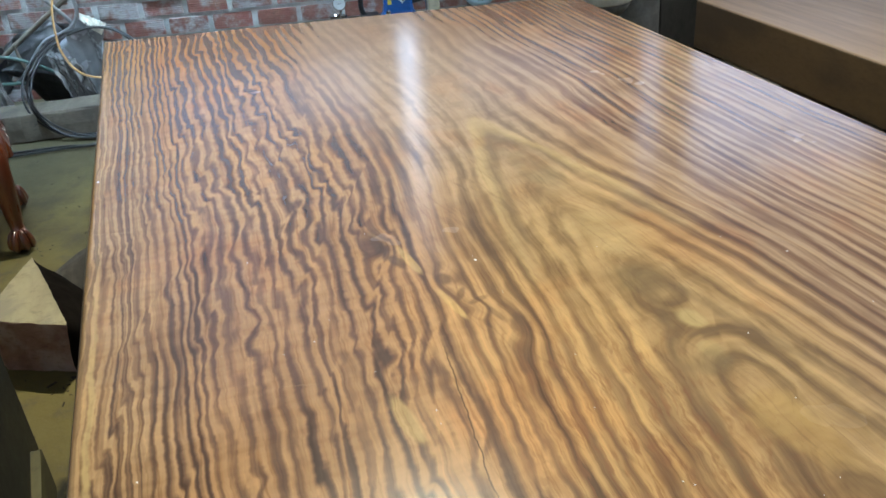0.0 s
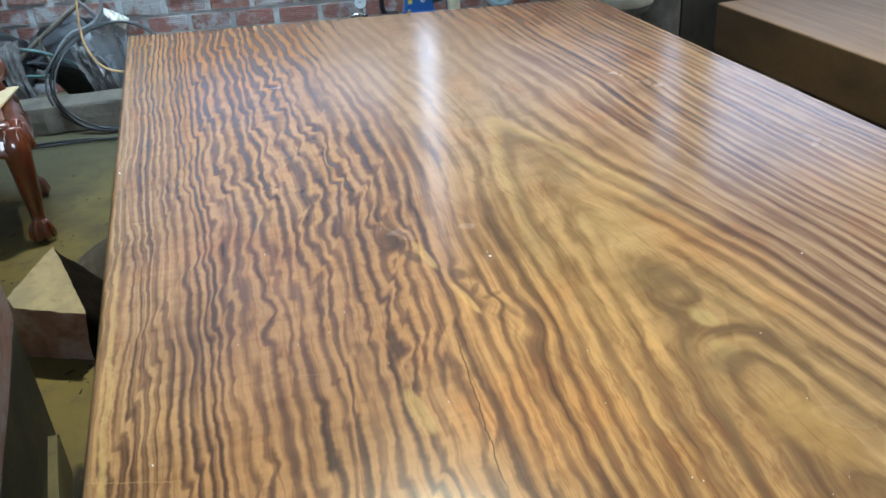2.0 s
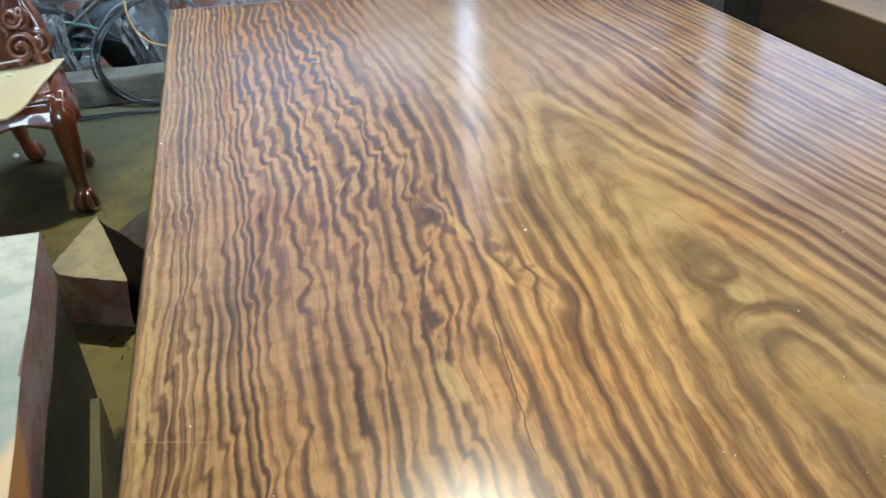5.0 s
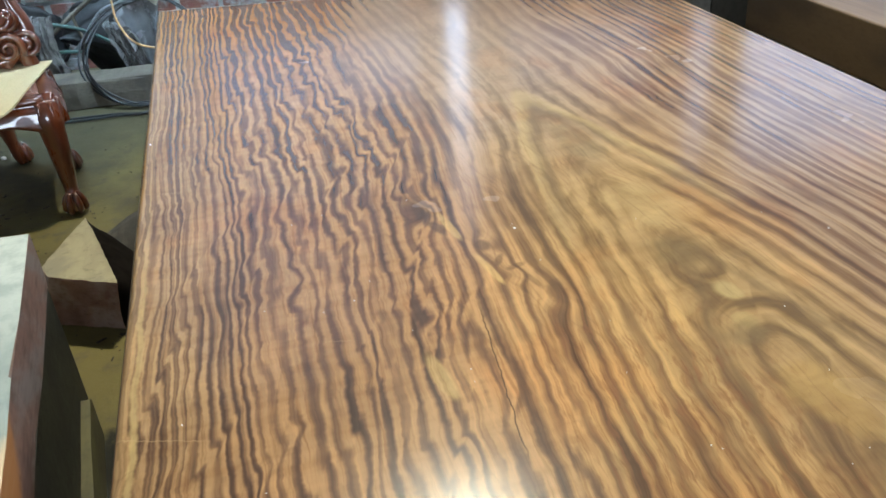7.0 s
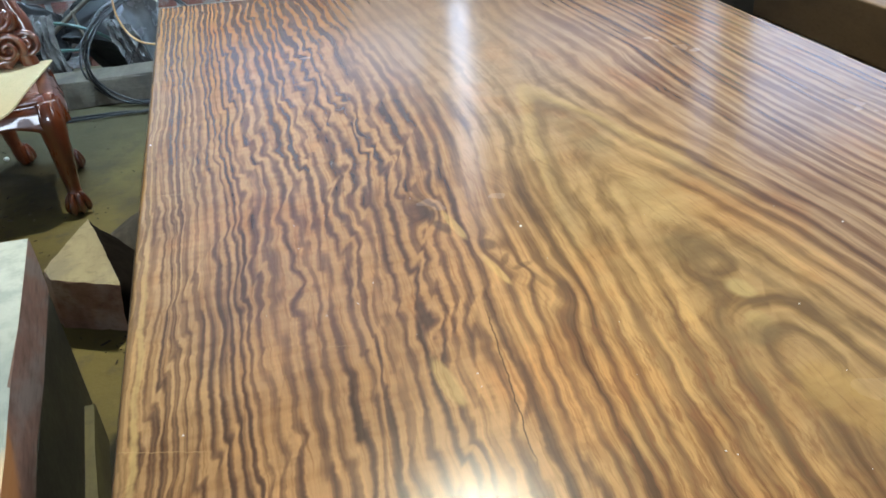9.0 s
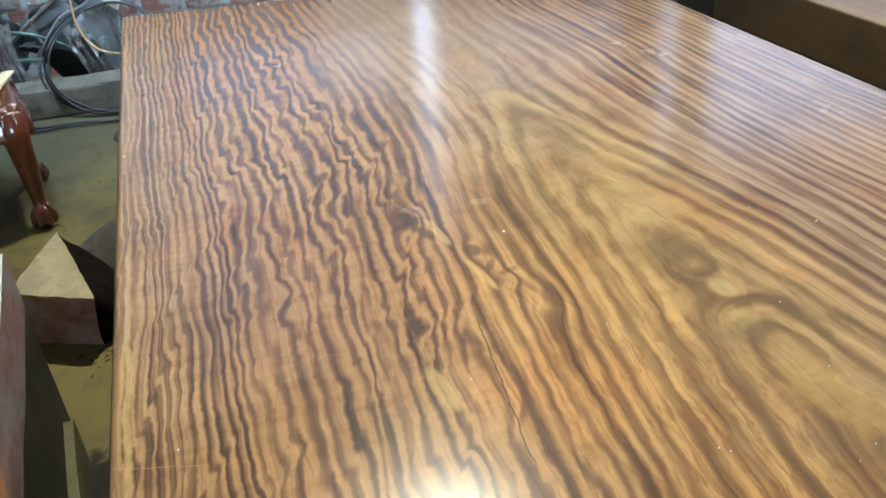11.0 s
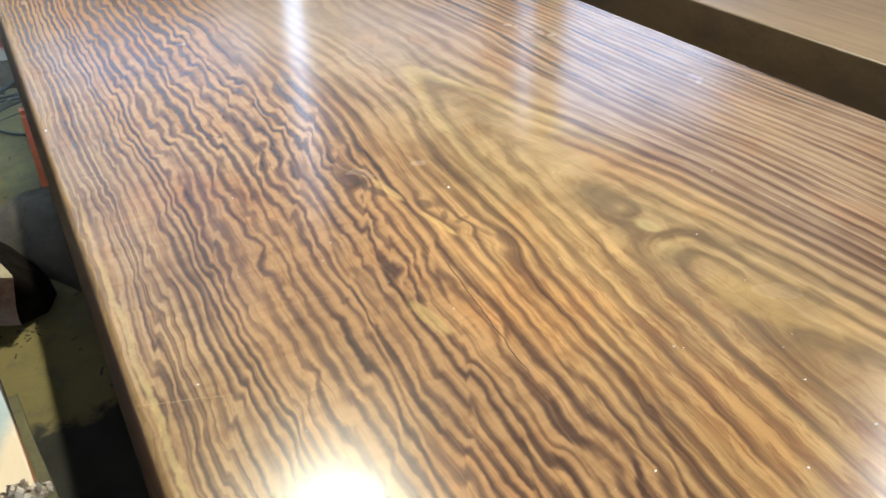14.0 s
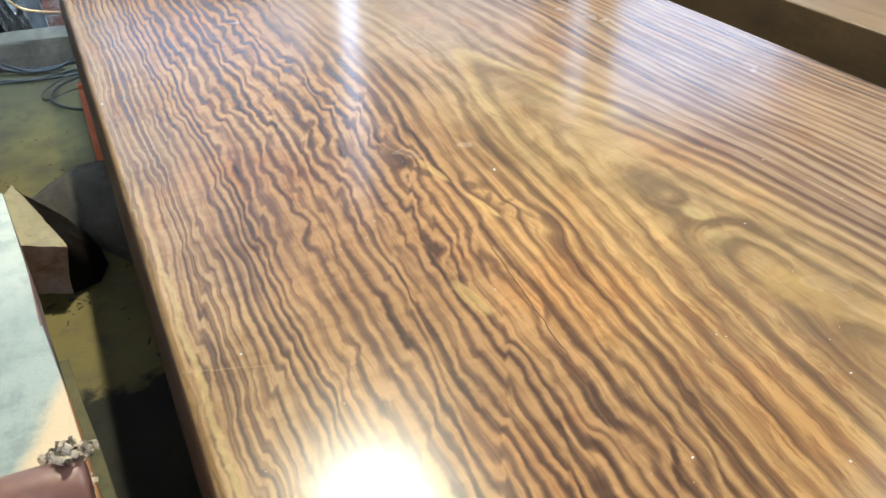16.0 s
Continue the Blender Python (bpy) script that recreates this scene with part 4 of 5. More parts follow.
for k in range(9):
    a = k / 8
    lift = 0.1 * math.sin(a * math.pi / 2) ** 0.8
    ring = []
    for i in range(25):
        x = blend(-0.285, 0.32, i / 24)
        front = 1.99 + 0.42 * max(0.0, min(1.0, (-x - 0.0) / 0.285)) ** 0.8
        back_y = 2.475 + 0.05 * min(1.0, (x + 0.285) / 0.1)
        taper = min(1.0, 0.08 + (x + 0.285) * 4.5)
        ring.append(Vector((x, blend(front, back_y, a * 0.82), lift * taper + 0.004 * noise.noise(Vector((x * 18, a * 5, 2))) * a)))
    for i in range(24, -1, -1):
        x = blend(-0.285, 0.32, i / 24)
        back_y = 2.475 + 0.05 * min(1.0, (x + 0.285) / 0.1)
        ring.append(Vector((x, back_y + 0.002, lift * min(1.0, 0.08 + (x + 0.285) * 4.5) * 0.96)))
    rings.append(ring)
off = part("timber_offcut", skin(bmesh.new(), rings), sawn_end("grey_brown_bark", (0.1, 0.085, 0.064), (0.055, 0.046, 0.036), (0.14, 0.12, 0.09)), smooth=True)
tagged(off, "dark rounded offcut of timber lying half under the slab", "timber block")
tagged(part("olive_plank", rough_prism([(-0.19, 1.5), (-0.21, 1.5), (-0.1085, 0.45), (-0.088, 0.45)], 0, 0.115, 0.003, 8, (0, 0), 0.003), M_OLIVE),
       "narrow olive plank on edge beside the large block", "plank")

# turned rail and shavings on the large block
turned = thing("turned_rail", pose(-0.13, 0.648, 0.4895 + 0.047, 0, -90, 0), "polished red-brown turned chair rail lying on the block", "rail")
part("shaft", lathe([(0.012, 0.0), (0.036, 0.001), (0.041, 0.006), (0.044, 0.03), (0.0455, 0.09), (0.0465, 0.2), (0.046, 0.32), (0.043, 0.46), (0.02, 0.47)], 40), M_LEATHER, turned, smooth=True)
rng = random.Random(4)
bm = bmesh.new()
for i in range(120):
    cx, cy = -0.146 + rng.gauss(0, 0.011), 0.682 + rng.gauss(0, 0.014)
    lift = math.sqrt(max(0.0, 0.047 ** 2 - (cy - 0.648) ** 2)) + 0.5365 if abs(cy - 0.648) < 0.047 else 0.4915
    c = Vector((cx, cy, max(lift, 0.4915) + abs(rng.gauss(0, 0.008))))
    a0, r, tilt = rng.uniform(0, 6.28), rng.uniform(0.0025, 0.0065), Euler((rng.uniform(0, 3), rng.uniform(0, 3), rng.uniform(0, 3))).to_matrix()
    w = rng.uniform(0.002, 0.0045)
    ring_a, ring_b = [], []
    for k in range(9):
        a = a0 + k * 0.6
        p = tilt @ Vector((r * math.cos(a) * (1 + 0.04 * k), r * math.sin(a), -w + 0.0008 * k))
        q = tilt @ Vector((r * math.cos(a) * (1 + 0.04 * k), r * math.sin(a), w + 0.0008 * k))
        ring_a.append(bm.verts.new(c + p))
        ring_b.append(bm.verts.new(c + q))
    for k in range(8):
        bm.faces.new((ring_a[k], ring_a[k + 1], ring_b[k + 1], ring_b[k]))
for v in bm.verts:
    v.co.z = max(v.co.z, 0.4908)
tagged(part("wood_shavings", bm, M_SHAVE), "small heap of pale curled wood shavings", "shavings", kind="stuff")

# ---- along the brick wall ----
beam = part("floor_beam", rough_prism([(-1.5, -0.42), (0.95, -0.42), (0.95, -0.6), (-1.5, -0.6)], 0, 0.12, 0.005, 11, (0, 0.012), 0.008, 40), M_BEAM)
beam.matrix_world = Matrix.Translation((0, 4.4, 0)) @ Matrix.Rotation(radians(-6), 4, "Z")
tagged(beam, "rough grey sawn beam lying along the wall", "beam")


def on_wall(ob):
    ob.matrix_world = WALL
    return ob


def hose(name, lines, radius, material, label, category, n=8):
    bm = bmesh.new()
    for line in lines:
        tube(bm, smooth_line(line, 7), radius, n)
    return tagged(on_wall(part(name, bm, material, smooth=True)), label, category)


hose("orange_cable", [[(-0.12, -0.25, 0.9), (-0.113, -0.28, 0.639), (-0.153, -0.36, 0.52), (-0.16, -0.4, 0.374), (-0.14, -0.42, 0.3), (-0.105, -0.43, 0.245), (-0.04, -0.43, 0.205), (0.12, -0.42, 0.176)]],
     0.0048, M_ORANGE, "thin orange cable hanging over the clutter", "cable")
hose("grey_conduit", [[(-0.33, -0.22, 0.7), (-0.272, -0.26, 0.626), (-0.218, -0.29, 0.559), (-0.17, -0.3, 0.5), (-0.12, -0.26, 0.4), (-0.1, -0.2, 0.17)]], 0.009, M_GREYHOSE, "grey plastic conduit leaning on the wall", "conduit")
hose("bent_conduit", [[(-0.2, -0.2, 0.66), (-0.127, -0.28, 0.596), (-0.086, -0.28, 0.535), (-0.082, -0.28, 0.466), (-0.116, -0.28, 0.41), (-0.17, -0.28, 0.379), (-0.27, -0.28, 0.34), (-0.4, -0.27, 0.2), (-0.44, -0.27, 0.168)]],
     0.0085, M_GREYHOSE, "bent grey plastic conduit among hoses", "conduit")
hose("old_stick", [[(-0.62, -0.3, 0.18), (-0.418, -0.25, 0.328), (-0.196, -0.18, 0.478), (-0.05, -0.1, 0.57), (0.05, -0.02, 0.63)]], 0.011, M_BEAM, "weathered grey stick leaning across the wall", "stick")
hose("short_stick", [[(-0.41, -0.26, 0.345), (-0.402, -0.26, 0.281), (-0.381, -0.27, 0.22), (-0.37, -0.28, 0.168)]], 0.008, M_BEAM, "short weathered stick among the hoses", "stick")
for pts in ([(-0.62, -0.3, 0.33), (-0.42, -0.3, 0.29), (-0.33, -0.28, 0.245), (-0.25, -0.24, 0.18)], [(-0.66, -0.34, 0.19), (-0.473, -0.34, 0.185), (-0.37, -0.34, 0.18)]):
    hose("green_tube", [pts], 0.0085, M_GREEN, "dull green tube lying behind the beam", "tube")
rng = random.Random(9)
loops = []
for k in range(4):
    ox, r = rng.uniform(-0.02, 0.03), 0.25 + 0.014 * k
    turns = []
    for i in range(15):
        a = 2.0 + i * 2 * math.pi / 14
        cz = math.sin(a)
        turns.append((-0.02 + ox + r * 1.02 * math.cos(a), -0.515 + 0.17 * cz + 0.012 * k - 0.07 * (1 - abs(cz)), max(0.012 + 0.004 * k, 0.205 + 0.2 * cz)))
    loops.append(turns)
hose("hose_coil", loops[:3], 0.005, M_HOSE, "loose coil of black rubber hose against the beam", "hose coil")
hose("thin_cable_loop", [[(-0.231, -0.62, 0.3), (-0.262, -0.63, 0.24), (-0.256, -0.64, 0.18), (-0.224, -0.65, 0.114), (-0.16, -0.66, 0.06), (-0.05, -0.68, 0.02), (0.1, -0.68, 0.014)]],
     0.0045, M_HOSE, "thin black cable looped over the beam", "cable")
# cables trailing on the floor
for k, pts in enumerate(([(-0.55, 3.73), (-0.31, 3.7), (-0.18, 3.66), (-0.02, 3.7), (0.2, 3.74)], [(-0.6, 3.68), (-0.3, 3.66), (-0.1, 3.63), (0.15, 3.66)],
                         [(0.02, 3.7), (-0.09, 3.57), (-0.16, 3.45), (-0.14, 3.37), (-0.06, 3.43), (0.08, 3.5)], [(0.03, 3.6), (-0.09, 3.5), (-0.13, 3.38), (-0.1, 3.27), (-0.02, 3.19), (0.12, 3.14)])):
    bm = tube(bmesh.new(), smooth_line([(x, y, 0.006 + 0.004 * k) for x, y in pts], 7), 0.006 if k != 2 else 0.0035, 8)
    tagged(part("floor_cable", bm, M_HOSE, smooth=True), "black cable trailing over the dusty floor", "cable", "cables on the floor")


def crumple(size, seed, cuts=4, sharp=0.3):
    """A crushed film bag: a ball pressed into flat facets and creases."""
    bm = bmesh.new()
    bmesh.ops.create_icosphere(bm, subdivisions=cuts, radius=1.0)
    rng = random.Random(seed)
    planes = [(Vector((rng.gauss(0, 1), rng.gauss(0, 1), rng.gauss(0, 1))).normalized(), rng.uniform(0.42, 0.85)) for _ in range(26)]
    for v in bm.verts:
        for n, d in planes:
            over = v.co.dot(n) - d
            if over > 0:
                v.co -= n * over * 1.25
        fold = noise.turbulence(v.co * 2.1 + Vector((seed, 0, 0)), 3, True)
        v.co *= 1.0 + sharp * (fold - 0.5)
        v.co = Vector((v.co.x * size[0], v.co.y * size[1], v.co.z * size[2]))
    return bm


def rest(ob, support):
    """Moves an object so that its lowest point lies on the support."""
    low = min((ob.matrix_world @ v.co).z for v in ob.data.vertices)
    ob.matrix_world = Matrix.Translation((0, 0, support - low)) @ ob.matrix_world
    return ob


def creased(lines, across=7, wob=0.006, seed=1):
    """A thin film sheet lofted between lines, with creases; each line runs down the sheet."""
    rng = random.Random(seed)
    cols = []
    for a, b in zip(lines, lines[1:]):
        for k in range(across):
            t = k / across
            cols.append([Vector(p) + (Vector(q) - Vector(p)) * t for p, q in zip(a, b)])
    cols.append([Vector(p) for p in lines[-1]])
    rings = []
    for i, col in enumerate(cols):
        fine = smooth_line(col, 4)
        front = []
        for j, p in enumerate(fine):
            fold = noise.noise(Vector((i * 0.55, j * 0.4, seed * 3.1)))
            front.append(p + Vector((rng.uniform(-1, 1), (abs(fold) * 2 - 0.5) * 3.2 + rng.uniform(-1, 1), rng.uniform(-1, 1) * (0 < j < len(fine) - 1))) * wob)
        rings.append(front + [p + Vector((0.001, 0.004, 0.001)) for p in reversed(front)])
    return skin(bmesh.new(), rings)


bag = thing("film_bag", WALL, "crumpled silvery plastic film bag behind the beam", "plastic bag")
part("panel", creased([[(-0.2, -0.33, 0.32), (-0.16, -0.33, 0.2), (-0.13, -0.34, 0.0)], [(-0.14, -0.27, 0.39), (-0.1, -0.26, 0.2), (-0.09, -0.3, 0.0)],
                       [(-0.08, -0.25, 0.445), (-0.04, -0.28, 0.22), (-0.03, -0.32, 0.0)], [(-0.05, -0.31, 0.42), (-0.015, -0.33, 0.22), (-0.01, -0.35, 0.0)], [(0.03, -0.33, 0.39), (0.0, -0.37, 0.22), (0.01, -0.36, 0.0)]], 5, 0.0022, 2),
     mottled("smooth_grey_film", (0.4, 0.41, 0.42), (0.24, 0.25, 0.26), 5, 0.25, 0.4, grain=14, bump=0.35, depth=0.006), bag, "flat grey film panel", True)
part("torn_flap", creased([[(-0.088, -0.255, 0.458), (-0.075, -0.285, 0.43)], [(-0.03, -0.305, 0.446), (-0.035, -0.33, 0.405)], [(0.045, -0.335, 0.412), (0.02, -0.352, 0.37)]], 6, 0.0025, 9),
     mottled("cream_torn_film", (0.72, 0.69, 0.58), (0.52, 0.48, 0.38), 20, 0.5, grain=60), bag, "torn cream flap")
folds = []
for k in range(8):
    out = -0.4 if k % 2 else -0.345
    folds.append([(-0.265 + 0.018 * k, out + 0.04, 0.345 - 0.012 * k), (-0.235 + 0.02 * k, out, 0.25), (-0.19 + 0.019 * k, out - 0.01, 0.14), (-0.17 + 0.02 * k, out + 0.03, 0.0)])
part("folds", creased(folds, 3, 0.005, 5), M_FOIL, bag, "gathered silver folds")
folds = []
for k in range(9):
    out = -0.045 if k % 2 else -0.02
    w = -0.062 + 0.0145 * k
    folds.append([(w * 1.05 - 0.02, out + 0.02, 0.352 + 0.004 * (k % 3)), (w - 0.018, out, 0.29), (w * 0.8 - 0.005, out - 0.008 * (k % 3), 0.18), (w * 0.95 + 0.012, out, 0.08), (w + 0.02, out - 0.01, 0.0)])
pouch = part("film_pouch", creased(folds, 3, 0.0035, 7), mottled("dull_creased_film", (0.62, 0.61, 0.59), (0.25, 0.24, 0.235), 9, 0.18, 0.6, grain=26, bump=0.7, depth=0.006))
pouch.matrix_world = WALL @ pose(-0.51, -0.34, 0)
tagged(pouch, "tall creased silvery pouch standing behind the beam", "pouch")
# black lumps added in place of the shaded wall behind the beam
for x, size, seed in ((-0.27, (0.42, 0.16, 0.34), 12), (-0.74, (0.5, 0.17, 0.36), 14)):
    sack = part("dark_filler", crumple(size, seed, 4, 0.25), mottled("black_filler_skin", (0.016, 0.017, 0.018), (0.009, 0.009, 0.01), 9, 0.5, grain=25, bump=0.6, depth=0.008), smooth=True)
    sack.matrix_world = WALL @ pose(x, -0.17, 0.1)
    tagged(rest(sack, 0.0), "black lump added for the shade behind the beam", "plastic sack", "sacks behind the beam")

# air compressor standing at the wall
comp = thing("air_compressor", WALL, "blue piston air compressor with pale blue motor and gauge", "air compressor")
AX = Matrix.Rotation(radians(90), 4, "Y")
part("tank", lathe([(0.03, 0.0), (0.09, 0.012), (0.122, 0.05), (0.128, 0.1), (0.128, 0.85), (0.122, 0.9), (0.09, 0.94), (0.03, 0.95)], 36, None, Matrix.Translation((1.02, -0.28, 0.17)) @ AX), M_DARK, comp, smooth=True)
for x in (1.16, 1.83):
    part("tank_foot", add_box(bmesh.new(), x - 0.03, x + 0.03, -0.38, -0.18, 0.0, 0.06, 0.004), M_BLACK, comp)
head = part("crankcase", skin(bmesh.new(), [[Vector((1.37 + sx * w, -0.3 + sy * d, z)) for sx, sy in ((-1, -0.8), (-0.8, -1), (0.8, -1), (1, -0.8), (1, 0.8), (0.8, 1), (-0.8, 1), (-1, 0.8))]
                                            for z, w, d in ((0.298, 0.084, 0.08), (0.318, 0.085, 0.081), (0.324, 0.074, 0.07), (0.345, 0.073, 0.07), (0.35, 0.069, 0.066), (0.4, 0.064, 0.062), (0.47, 0.055, 0.055), (0.5, 0.05, 0.05))]), M_BLUE, comp)
part("sight_plug", lathe([(0.011, 0), (0.011, 0.008), (0.006, 0.009)], 16, None, Matrix.Translation((1.322, -0.364, 0.348)) @ Matrix.Rotation(radians(90), 4, "X")), M_CHROME, head)
bm = bmesh.new()
skin(bm, [[Vector((1.39 + x, y, 0.405 + z)) for x, z in ((-0.017, 0.02), (0.017, 0.02), (0.017, -0.004), (0.0, -0.022), (-0.017, -0.004))] for y in (-0.366, -0.355)])
part("badge", bm, M_WHITE, head, "white shield badge")
bm = bmesh.new()
skin(bm, [[Vector((1.39 + x, y, 0.405 + z)) for x, z in ((-0.006, 0.013), (0.012, 0.013), (0.012, -0.002), (0.002, -0.014))] for y in (-0.368, -0.364)])
part("badge_mark", bm, M_BLACK, head, "black mark on the badge")
part("sticker", box(1.322, 1.34, -0.364, -0.355, 0.382, 0.403, 0.001), M_YELLOW, head, "small yellow sticker")
part("cylinder_fins", lathe([(0.05, 0.5)] + [(0.056 if i % 2 else 0.046, 0.505 + 0.008 * i) for i in range(14)], 28, None, Matrix.Translation((1.37, -0.3, 0))), M_BLUE, head)
part("intake_filter", lathe([(0.01, 0.0), (0.034, 0.004), (0.034, 0.05), (0.026, 0.06), (0.01, 0.062)], 24, None, Matrix.Translation((1.2, -0.3, 0.425))), M_IRONGREY, comp, "grey intake filter")
part("intake_pipe", tube(bmesh.new(), smooth_line([(1.2, -0.3, 0.415), (1.2, -0.3, 0.36), (1.22, -0.3, 0.32), (1.26, -0.3, 0.3)], 5), 0.012, 10), M_BLACK, comp, smooth=True)
part("valve_block", add_box(bmesh.new(), 1.19, 1.275, -0.34, -0.26, 0.295, 0.335, 0.006), M_BLACK, comp)
gauge = part("pressure_gauge", lathe([(0.01, 0.0), (0.03, 0.002), (0.031, 0.02), (0.029, 0.024), (0.0275, 0.021)], 32, None, Matrix.Translation((1.102, -0.315, 0.402)) @ Matrix.Rotation(radians(90), 4, "X")), M_CHROME, comp, smooth=True)
part("dial", lathe([(0.002, 0.0), (0.0272, 0.0), (0.0272, 0.0012), (0.002, 0.0012)], 32, None, Matrix.Translation((1.102, -0.3365, 0.402)) @ Matrix.Rotation(radians(90), 4, "X")), M_WHITE, gauge, "pale round dial")
part("needle", box(1.093, 1.111, -0.3392, -0.338, 0.4012, 0.403, 0, None), M_BLACK, gauge)
bm = bmesh.new()
tube(bm, [(1.102, -0.305, 0.374), (1.102, -0.305, 0.3)], [0.007, 0.009], 10)
tube(bm, [(1.05, -0.305, 0.335), (1.075, -0.305, 0.34), (1.13, -0.305, 0.335)], [0.008, 0.011, 0.009], 10)
part("fittings", bm, M_CHROME, comp, "pale metal pipe fittings", True)
part("pressure_switch", add_box(bmesh.new(), 1.51, 1.562, -0.335, -0.275, 0.295, 0.38, 0.006), M_CREAM, comp, "cream plastic switch box")
part("delivery_pipe", tube(bmesh.new(), smooth_line([(1.44, -0.32, 0.5), (1.49, -0.33, 0.42), (1.5, -0.33, 0.34), (1.49, -0.31, 0.297)], 6), 0.004, 8), M_CHROME, comp, smooth=True)
part("belt_arm", tube(bmesh.new(), [(1.43, -0.3, 0.373), (1.66, -0.3, 0.42)], 0.011, 8), M_BLACK, comp)
motor = part("motor", lathe([(0.03, -0.1), (0.064, -0.098), (0.068, -0.09), (0.068, 0.06), (0.072, 0.065)], 36, None, Matrix.Translation((1.745, -0.29, 0.415)) @ Matrix.Rotation(radians(90), 4, "X")), M_BLUE, comp, smooth=True)
MF = Matrix.Translation((1.745, -0.29, 0.415)) @ Matrix.Rotation(radians(90), 4, "X")
cover = part("fan_cover", lathe([(0.074, 0.05), (0.076, 0.06), (0.076, 0.1), (0.072, 0.111), (0.062, 0.117), (0.05, 0.118), (0.049, 0.114), (0.01, 0.114)], 40, None, MF), M_PALEBLUE, motor, "pale blue pressed fan cover", True)
bm = bmesh.new()
for i in range(-5, 6):
    for j in range(-5, 6):
        if (i * i + j * j) * 0.0085 ** 2 < 0.044 ** 2:
            lathe([(0.0029, 0.1135), (0.0029, 0.1152), (0.001, 0.1153)], 6, bm, MF @ Matrix.Translation((0.0085 * i, 0.0085 * j, 0)))
part("vent_holes", bm, M_BLACK, cover, "grid of dark vent holes")
part("motor_foot", add_box(bmesh.new(), 1.7, 1.79, -0.36, -0.22, 0.292, 0.356, 0.004), M_BLACK, comp)

# round pedestal and drum beyond the slab's far corner
ped = thing("turned_pedestal", WALL @ pose(2.235, -0.67, 0), "chalky grey-white turned pedestal with a round top", "pedestal")
part("top_disc", lathe([(0.05, 0.385), (0.128, 0.386), (0.134, 0.392), (0.136, 0.44), (0.131, 0.452), (0.12, 0.456), (0.09, 0.456), (0.088, 0.45), (0.01, 0.45)], 48), M_STONE, ped, smooth=True)
part("neck", lathe([(0.06, 0.3), (0.1, 0.34), (0.118, 0.362), (0.122, 0.372), (0.115, 0.3846)], 40), M_IRONGREY, ped, "dark grey neck", True)
part("waist", lathe([(0.12, 0.0), (0.125, 0.03), (0.1, 0.06), (0.072, 0.14), (0.07, 0.2), (0.085, 0.27), (0.095, 0.3), (0.06, 0.3)], 40), M_STONE, ped, smooth=True)
part("cap", lathe([(0.002, 0.45), (0.026, 0.4505), (0.028, 0.456), (0.024, 0.459), (0.004, 0.459)], 28, None, Matrix.Translation((0.012, -0.03, 0))), M_CREAM, ped, "small pale cap")
drum = thing("grey_drum", WALL @ pose(2.45, -0.52, 0), "small grimy grey metal drum beside the pedestal", "drum")
part("body", lathe([(0.08, 0.0), (0.086, 0.004), (0.09, 0.12), (0.088, 0.13), (0.09, 0.14), (0.09, 0.33), (0.088, 0.34), (0.09, 0.35), (0.092, 0.378)], 36), M_IRONGREY, drum, smooth=True)
part("rim", lathe([(0.086, 0.374), (0.096, 0.376), (0.097, 0.386), (0.086, 0.388), (0.08, 0.384)], 36), M_IRONGREY, drum, smooth=True)

# a made-up dark box fills the dim, unclear area beyond the drum
M_DARKBOX = mottled("dark_box_brown", (0.085, 0.076, 0.06), (0.03, 0.027, 0.022), 7, 0.7, grain=40, stretch=(1, 1, 0.4))
crate = thing("dark_cabinet", WALL @ pose(3.05, -0.28, 0), "made-up dark box standing in for the dim wall", "cabinet")
part("body", add_box(bmesh.new(), -0.5, 1.2, -0.2, 0.2, 0.06, 0.52, 0.006), M_DARKBOX, crate)
for x in (-0.45, 1.15):
    part("plinth", add_box(bmesh.new(), x - 0.04, x + 0.04, -0.18, 0.18, 0.0, 0.06, 0.003), M_DARKBOX, crate)
for x0 in (-0.49, 0.08, 0.65):
    part("front_panel", add_box(bmesh.new(), x0, x0 + 0.54, -0.216, -0.202, 0.08, 0.5, 0.004), M_DARKBOX, crate)
sheet = part("plastic_sheet", crumple((0.34, 0.13, 0.03), 21, 4, 0.3), mottled("thin_bluish_plastic", (0.5, 0.62, 0.72), (0.3, 0.4, 0.5), 8, 0.3, grain=30))
sheet.matrix_world = WALL @ pose(3.15, -0.3, 0.55)
tagged(rest(sheet, 0.519), "rumpled bluish clear plastic sheet on the dark box", "plastic sheet")

# work lamp on the wall: a hood round the light, a yoke and a plate on the wall
AIM = look(FLOOD, (0.6, 1.2, 0.4))
hung = thing("wall_floodlight", AIM, "bright work floodlight in a dark metal hood high on the wall", "lamp")
part("hood", lathe([(0.02, 0.09), (0.16, 0.085), (0.25, 0.02), (0.27, 0.0), (0.262, 0.0), (0.243, 0.018), (0.155, 0.078), (0.02, 0.082)], 40, None, Matrix.Translation((0, 0, 0.1))), M_DARK, hung, smooth=True)
part("yoke", tube(bmesh.new(), smooth_line([(-0.26, 0, 0.13), (-0.27, 0, 0.2), (0, 0, 0.24), (0.27, 0, 0.2), (0.26, 0, 0.13)], 5), 0.01, 8), M_BLACK, hung, smooth=True)

# ---- crumbs: chips on the floor, dust on the slab ----
rng = random.Random(17)
bm = bmesh.new()
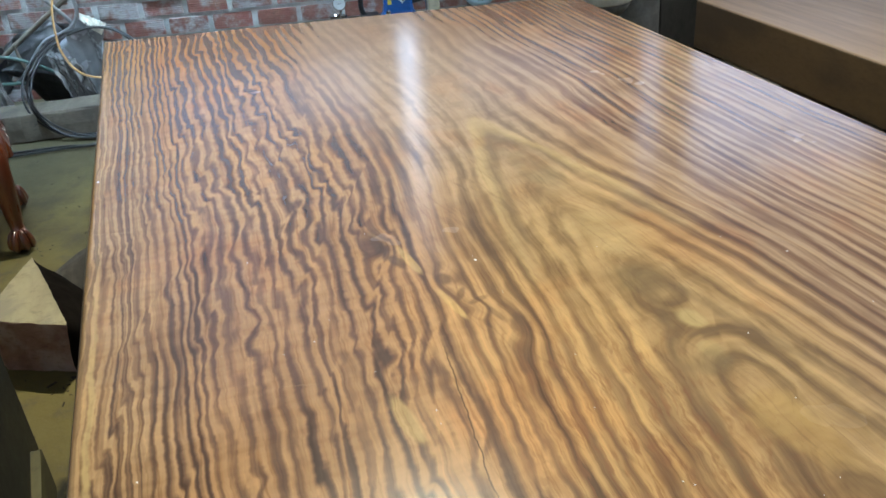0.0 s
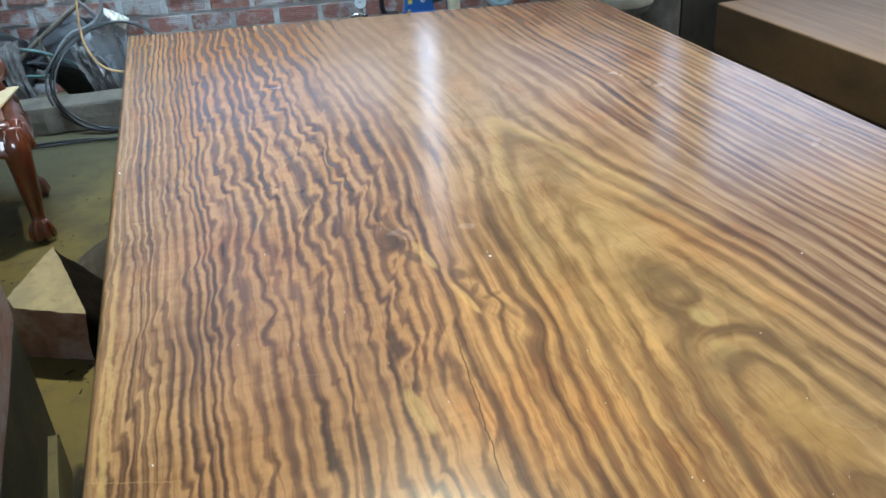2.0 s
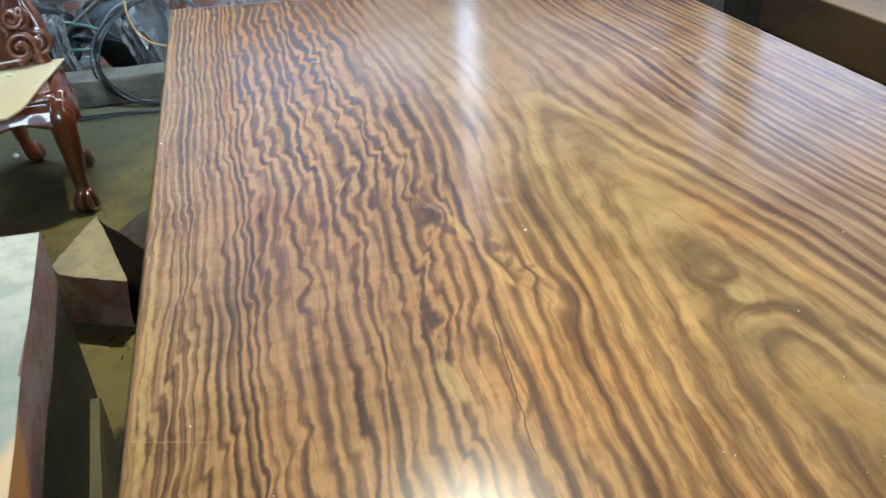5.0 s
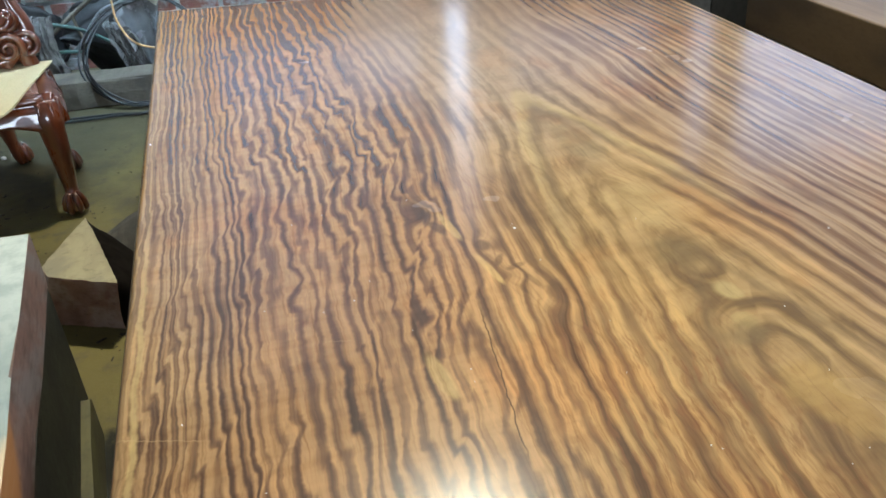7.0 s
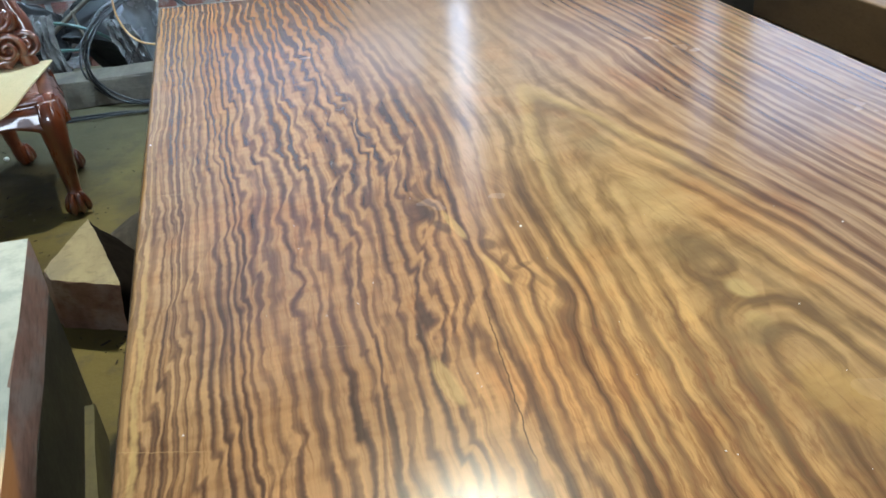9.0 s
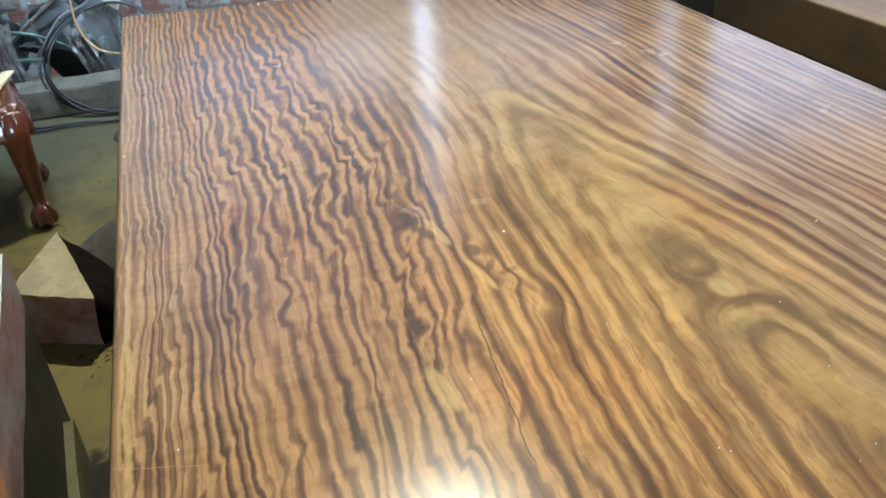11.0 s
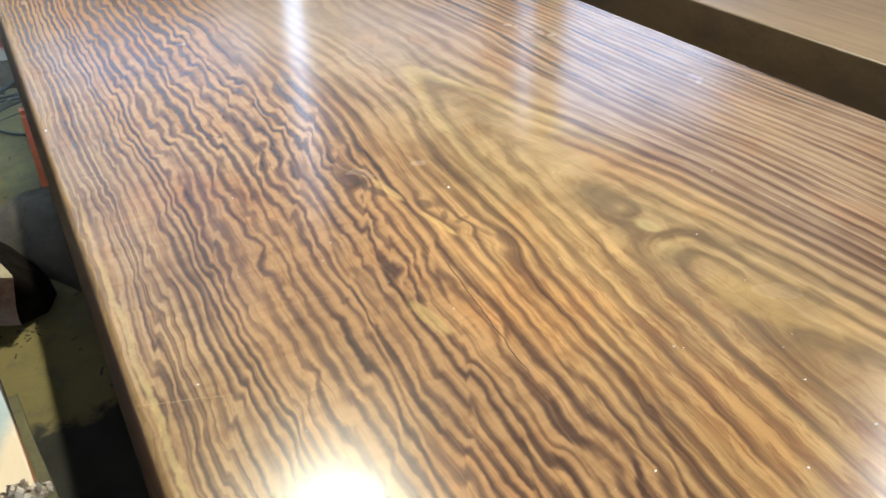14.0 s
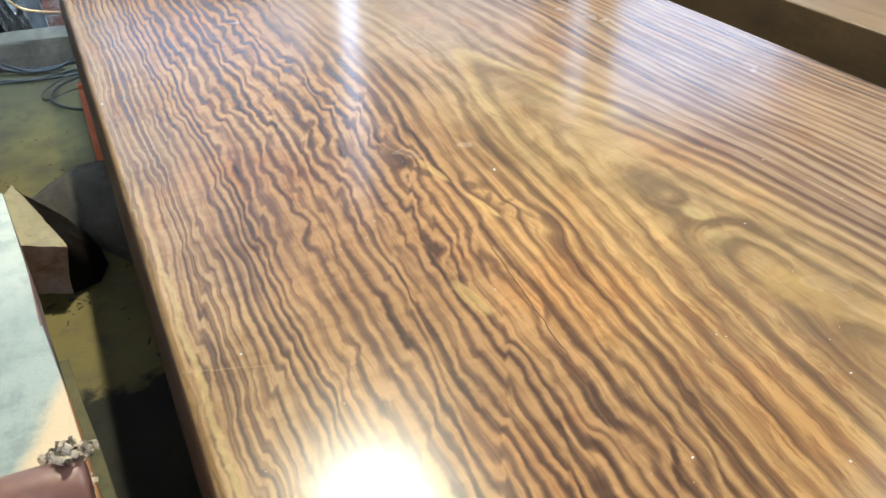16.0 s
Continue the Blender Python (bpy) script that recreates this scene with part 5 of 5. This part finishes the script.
for i in range(190):
    if i < 172:
        x, y = (rng.uniform(-0.95, 0.02), rng.uniform(1.55, 3.75)) if i < 70 else (-0.32 + rng.gauss(0, 0.22), 2.35 + rng.gauss(0, 0.4))
    else:
        x, y = -0.17 + rng.gauss(0, 0.03), 1.88 + rng.gauss(0, 0.02)
    size = rng.uniform(0.0035, 0.008) * (2.0 if rng.random() < 0.12 else 1)
    m = pose(x, y, 0.0015, rng.uniform(-15, 15), rng.uniform(-15, 15), rng.uniform(0, 360))
    made = bmesh.ops.create_cube(bm, size=1.0)["verts"]
    bmesh.ops.transform(bm, verts=made, matrix=m @ Matrix.Diagonal((size * rng.uniform(0.8, 2.6), size * 0.45, 0.0016, 1)))
tagged(part("wood_chips", bm, M_CHIP), "scattered dark wood chips on the floor", "wood chips", kind="stuff")
bm = bmesh.new()
for x, y, r in ((0.014, 1.944, 0.0055), (0.697, 1.212, 0.005), (0.3, 1.39, 0.002), (0.09, 0.86, 0.0025), (0.5, 0.84, 0.002), (1.0, 0.82, 0.002), (0.74, 0.59, 0.002),
                (0.85, 0.44, 0.003), (0.72, 0.32, 0.003), (0.55, 0.41, 0.003), (0.75, 0.58, 0.0015), (0.37, 1.08, 0.0015), (0.86, 0.33, 0.004), (1.21, 1.0, 0.0025)):
    made = bmesh.ops.create_icosphere(bm, subdivisions=1, radius=1.0)["verts"]
    bmesh.ops.transform(bm, verts=made, matrix=Matrix.Translation((x, y, 0.5006)) @ Matrix.Rotation(x * 9, 4, "Z") @ Matrix.Diagonal((r * 0.5, r * 0.8, 0.0008, 1)))
for i in range(30):
    r = rng.uniform(0.0004, 0.0009)
    made = bmesh.ops.create_icosphere(bm, subdivisions=1, radius=1.0)["verts"]
    bmesh.ops.transform(bm, verts=made, matrix=Matrix.Translation((rng.uniform(0.02, 1.3), rng.uniform(0.3, 1.5), 0.5004)) @ Matrix.Diagonal((r, r, 0.0006, 1)))
tagged(part("dust_specks", bm, M_SPECK), "tiny white dust specks on the polished slab", "dust", kind="stuff")

bm = tube(bmesh.new(), smooth_line([(-0.553, 2.992, 0.4305), (-0.547, 2.984, 0.4335), (-0.539, 2.98, 0.4325), (-0.533, 2.974, 0.4305)], 4), [0.0012] * 13, 6)
tagged(part("wood_curl", bm, M_CHIP, smooth=True), "small dark wood curl lying on the cream board", "wood chip")
bm = bmesh.new()
bmesh.ops.create_icosphere(bm, subdivisions=2, radius=0.011)
for v in bm.verts:
    v.co = Vector((v.co.x, v.co.y * 0.85, v.co.z * 0.75)) * (1.0 + 0.15 * noise.noise(v.co * 120))
stone = part("pebble", bm, M_SPECK, smooth=True)
stone.matrix_world = pose(-0.716, 3.367, 0.01)
tagged(rest(stone, -0.001), "small whitish pebble lying on the dusty floor", "pebble")

# ---- bricks of the wall, last ----


def brick_mesh(seed, length=0.188, height=0.073):
    """A hollow brick's face with shallow drawn grooves and broken ends."""
    rng = random.Random(seed)
    rows = [(0.02, 0.0), (-0.003, 0.0)]
    grooves = 7
    for i in range(grooves):
        z = height * (i + 0.5) / grooves
        rows += [(-0.008, z - 0.0045), (-0.0066, z - 0.0005), (-0.0066, z + 0.0008), (-0.008, z + 0.0045)]
    rows += [(-0.003, height), (0.02, height)]
    rings = []
    for x in (0.0, 0.004, length - 0.004, length):
        inset = 0.003 if x in (0.0, length) else 0.0
        rings.append([Vector((x + rng.uniform(-0.003, 0.003), min(y + inset, 0.02), blend(height / 2, z, 1 - inset * 8) + rng.uniform(-0.0008, 0.0008))) for y, z in rows])
    me = bpy.data.meshes.new("brick")
    bm = skin(bmesh.new(), rings)
    bmesh.ops.recalc_face_normals(bm, faces=bm.faces)
    bm.to_mesh(me)
    bm.free()
    me.materials.append(M_BRICK)
    return me


shapes = [brick_mesh(i) for i in range(6)]
rng = random.Random(2)
PITCH, COURSE = 0.2155, 0.093
for row in range(11):
    z = -0.027 + COURSE * row + 0.008
    start = 0.14 - 0.2155 * 5 + (0.1077 if row % 2 else 0.0)
    for col in range(20):
        x = start + PITCH * col + rng.uniform(-0.004, 0.004)
        if z > 0.87 or x + 0.2 > SLIT[0] - 0.01 and x < SLIT[1] + 0.01 and z + 0.08 > SLIT[2]:
            continue
        b = new("brick", rng.choice(shapes))
        b.parent = wall
        b.matrix_basis = pose(x, 0.006 + rng.uniform(-0.002, 0.002), max(z, -0.02), 0, rng.uniform(-0.5, 0.5), rng.uniform(-0.5, 0.5))
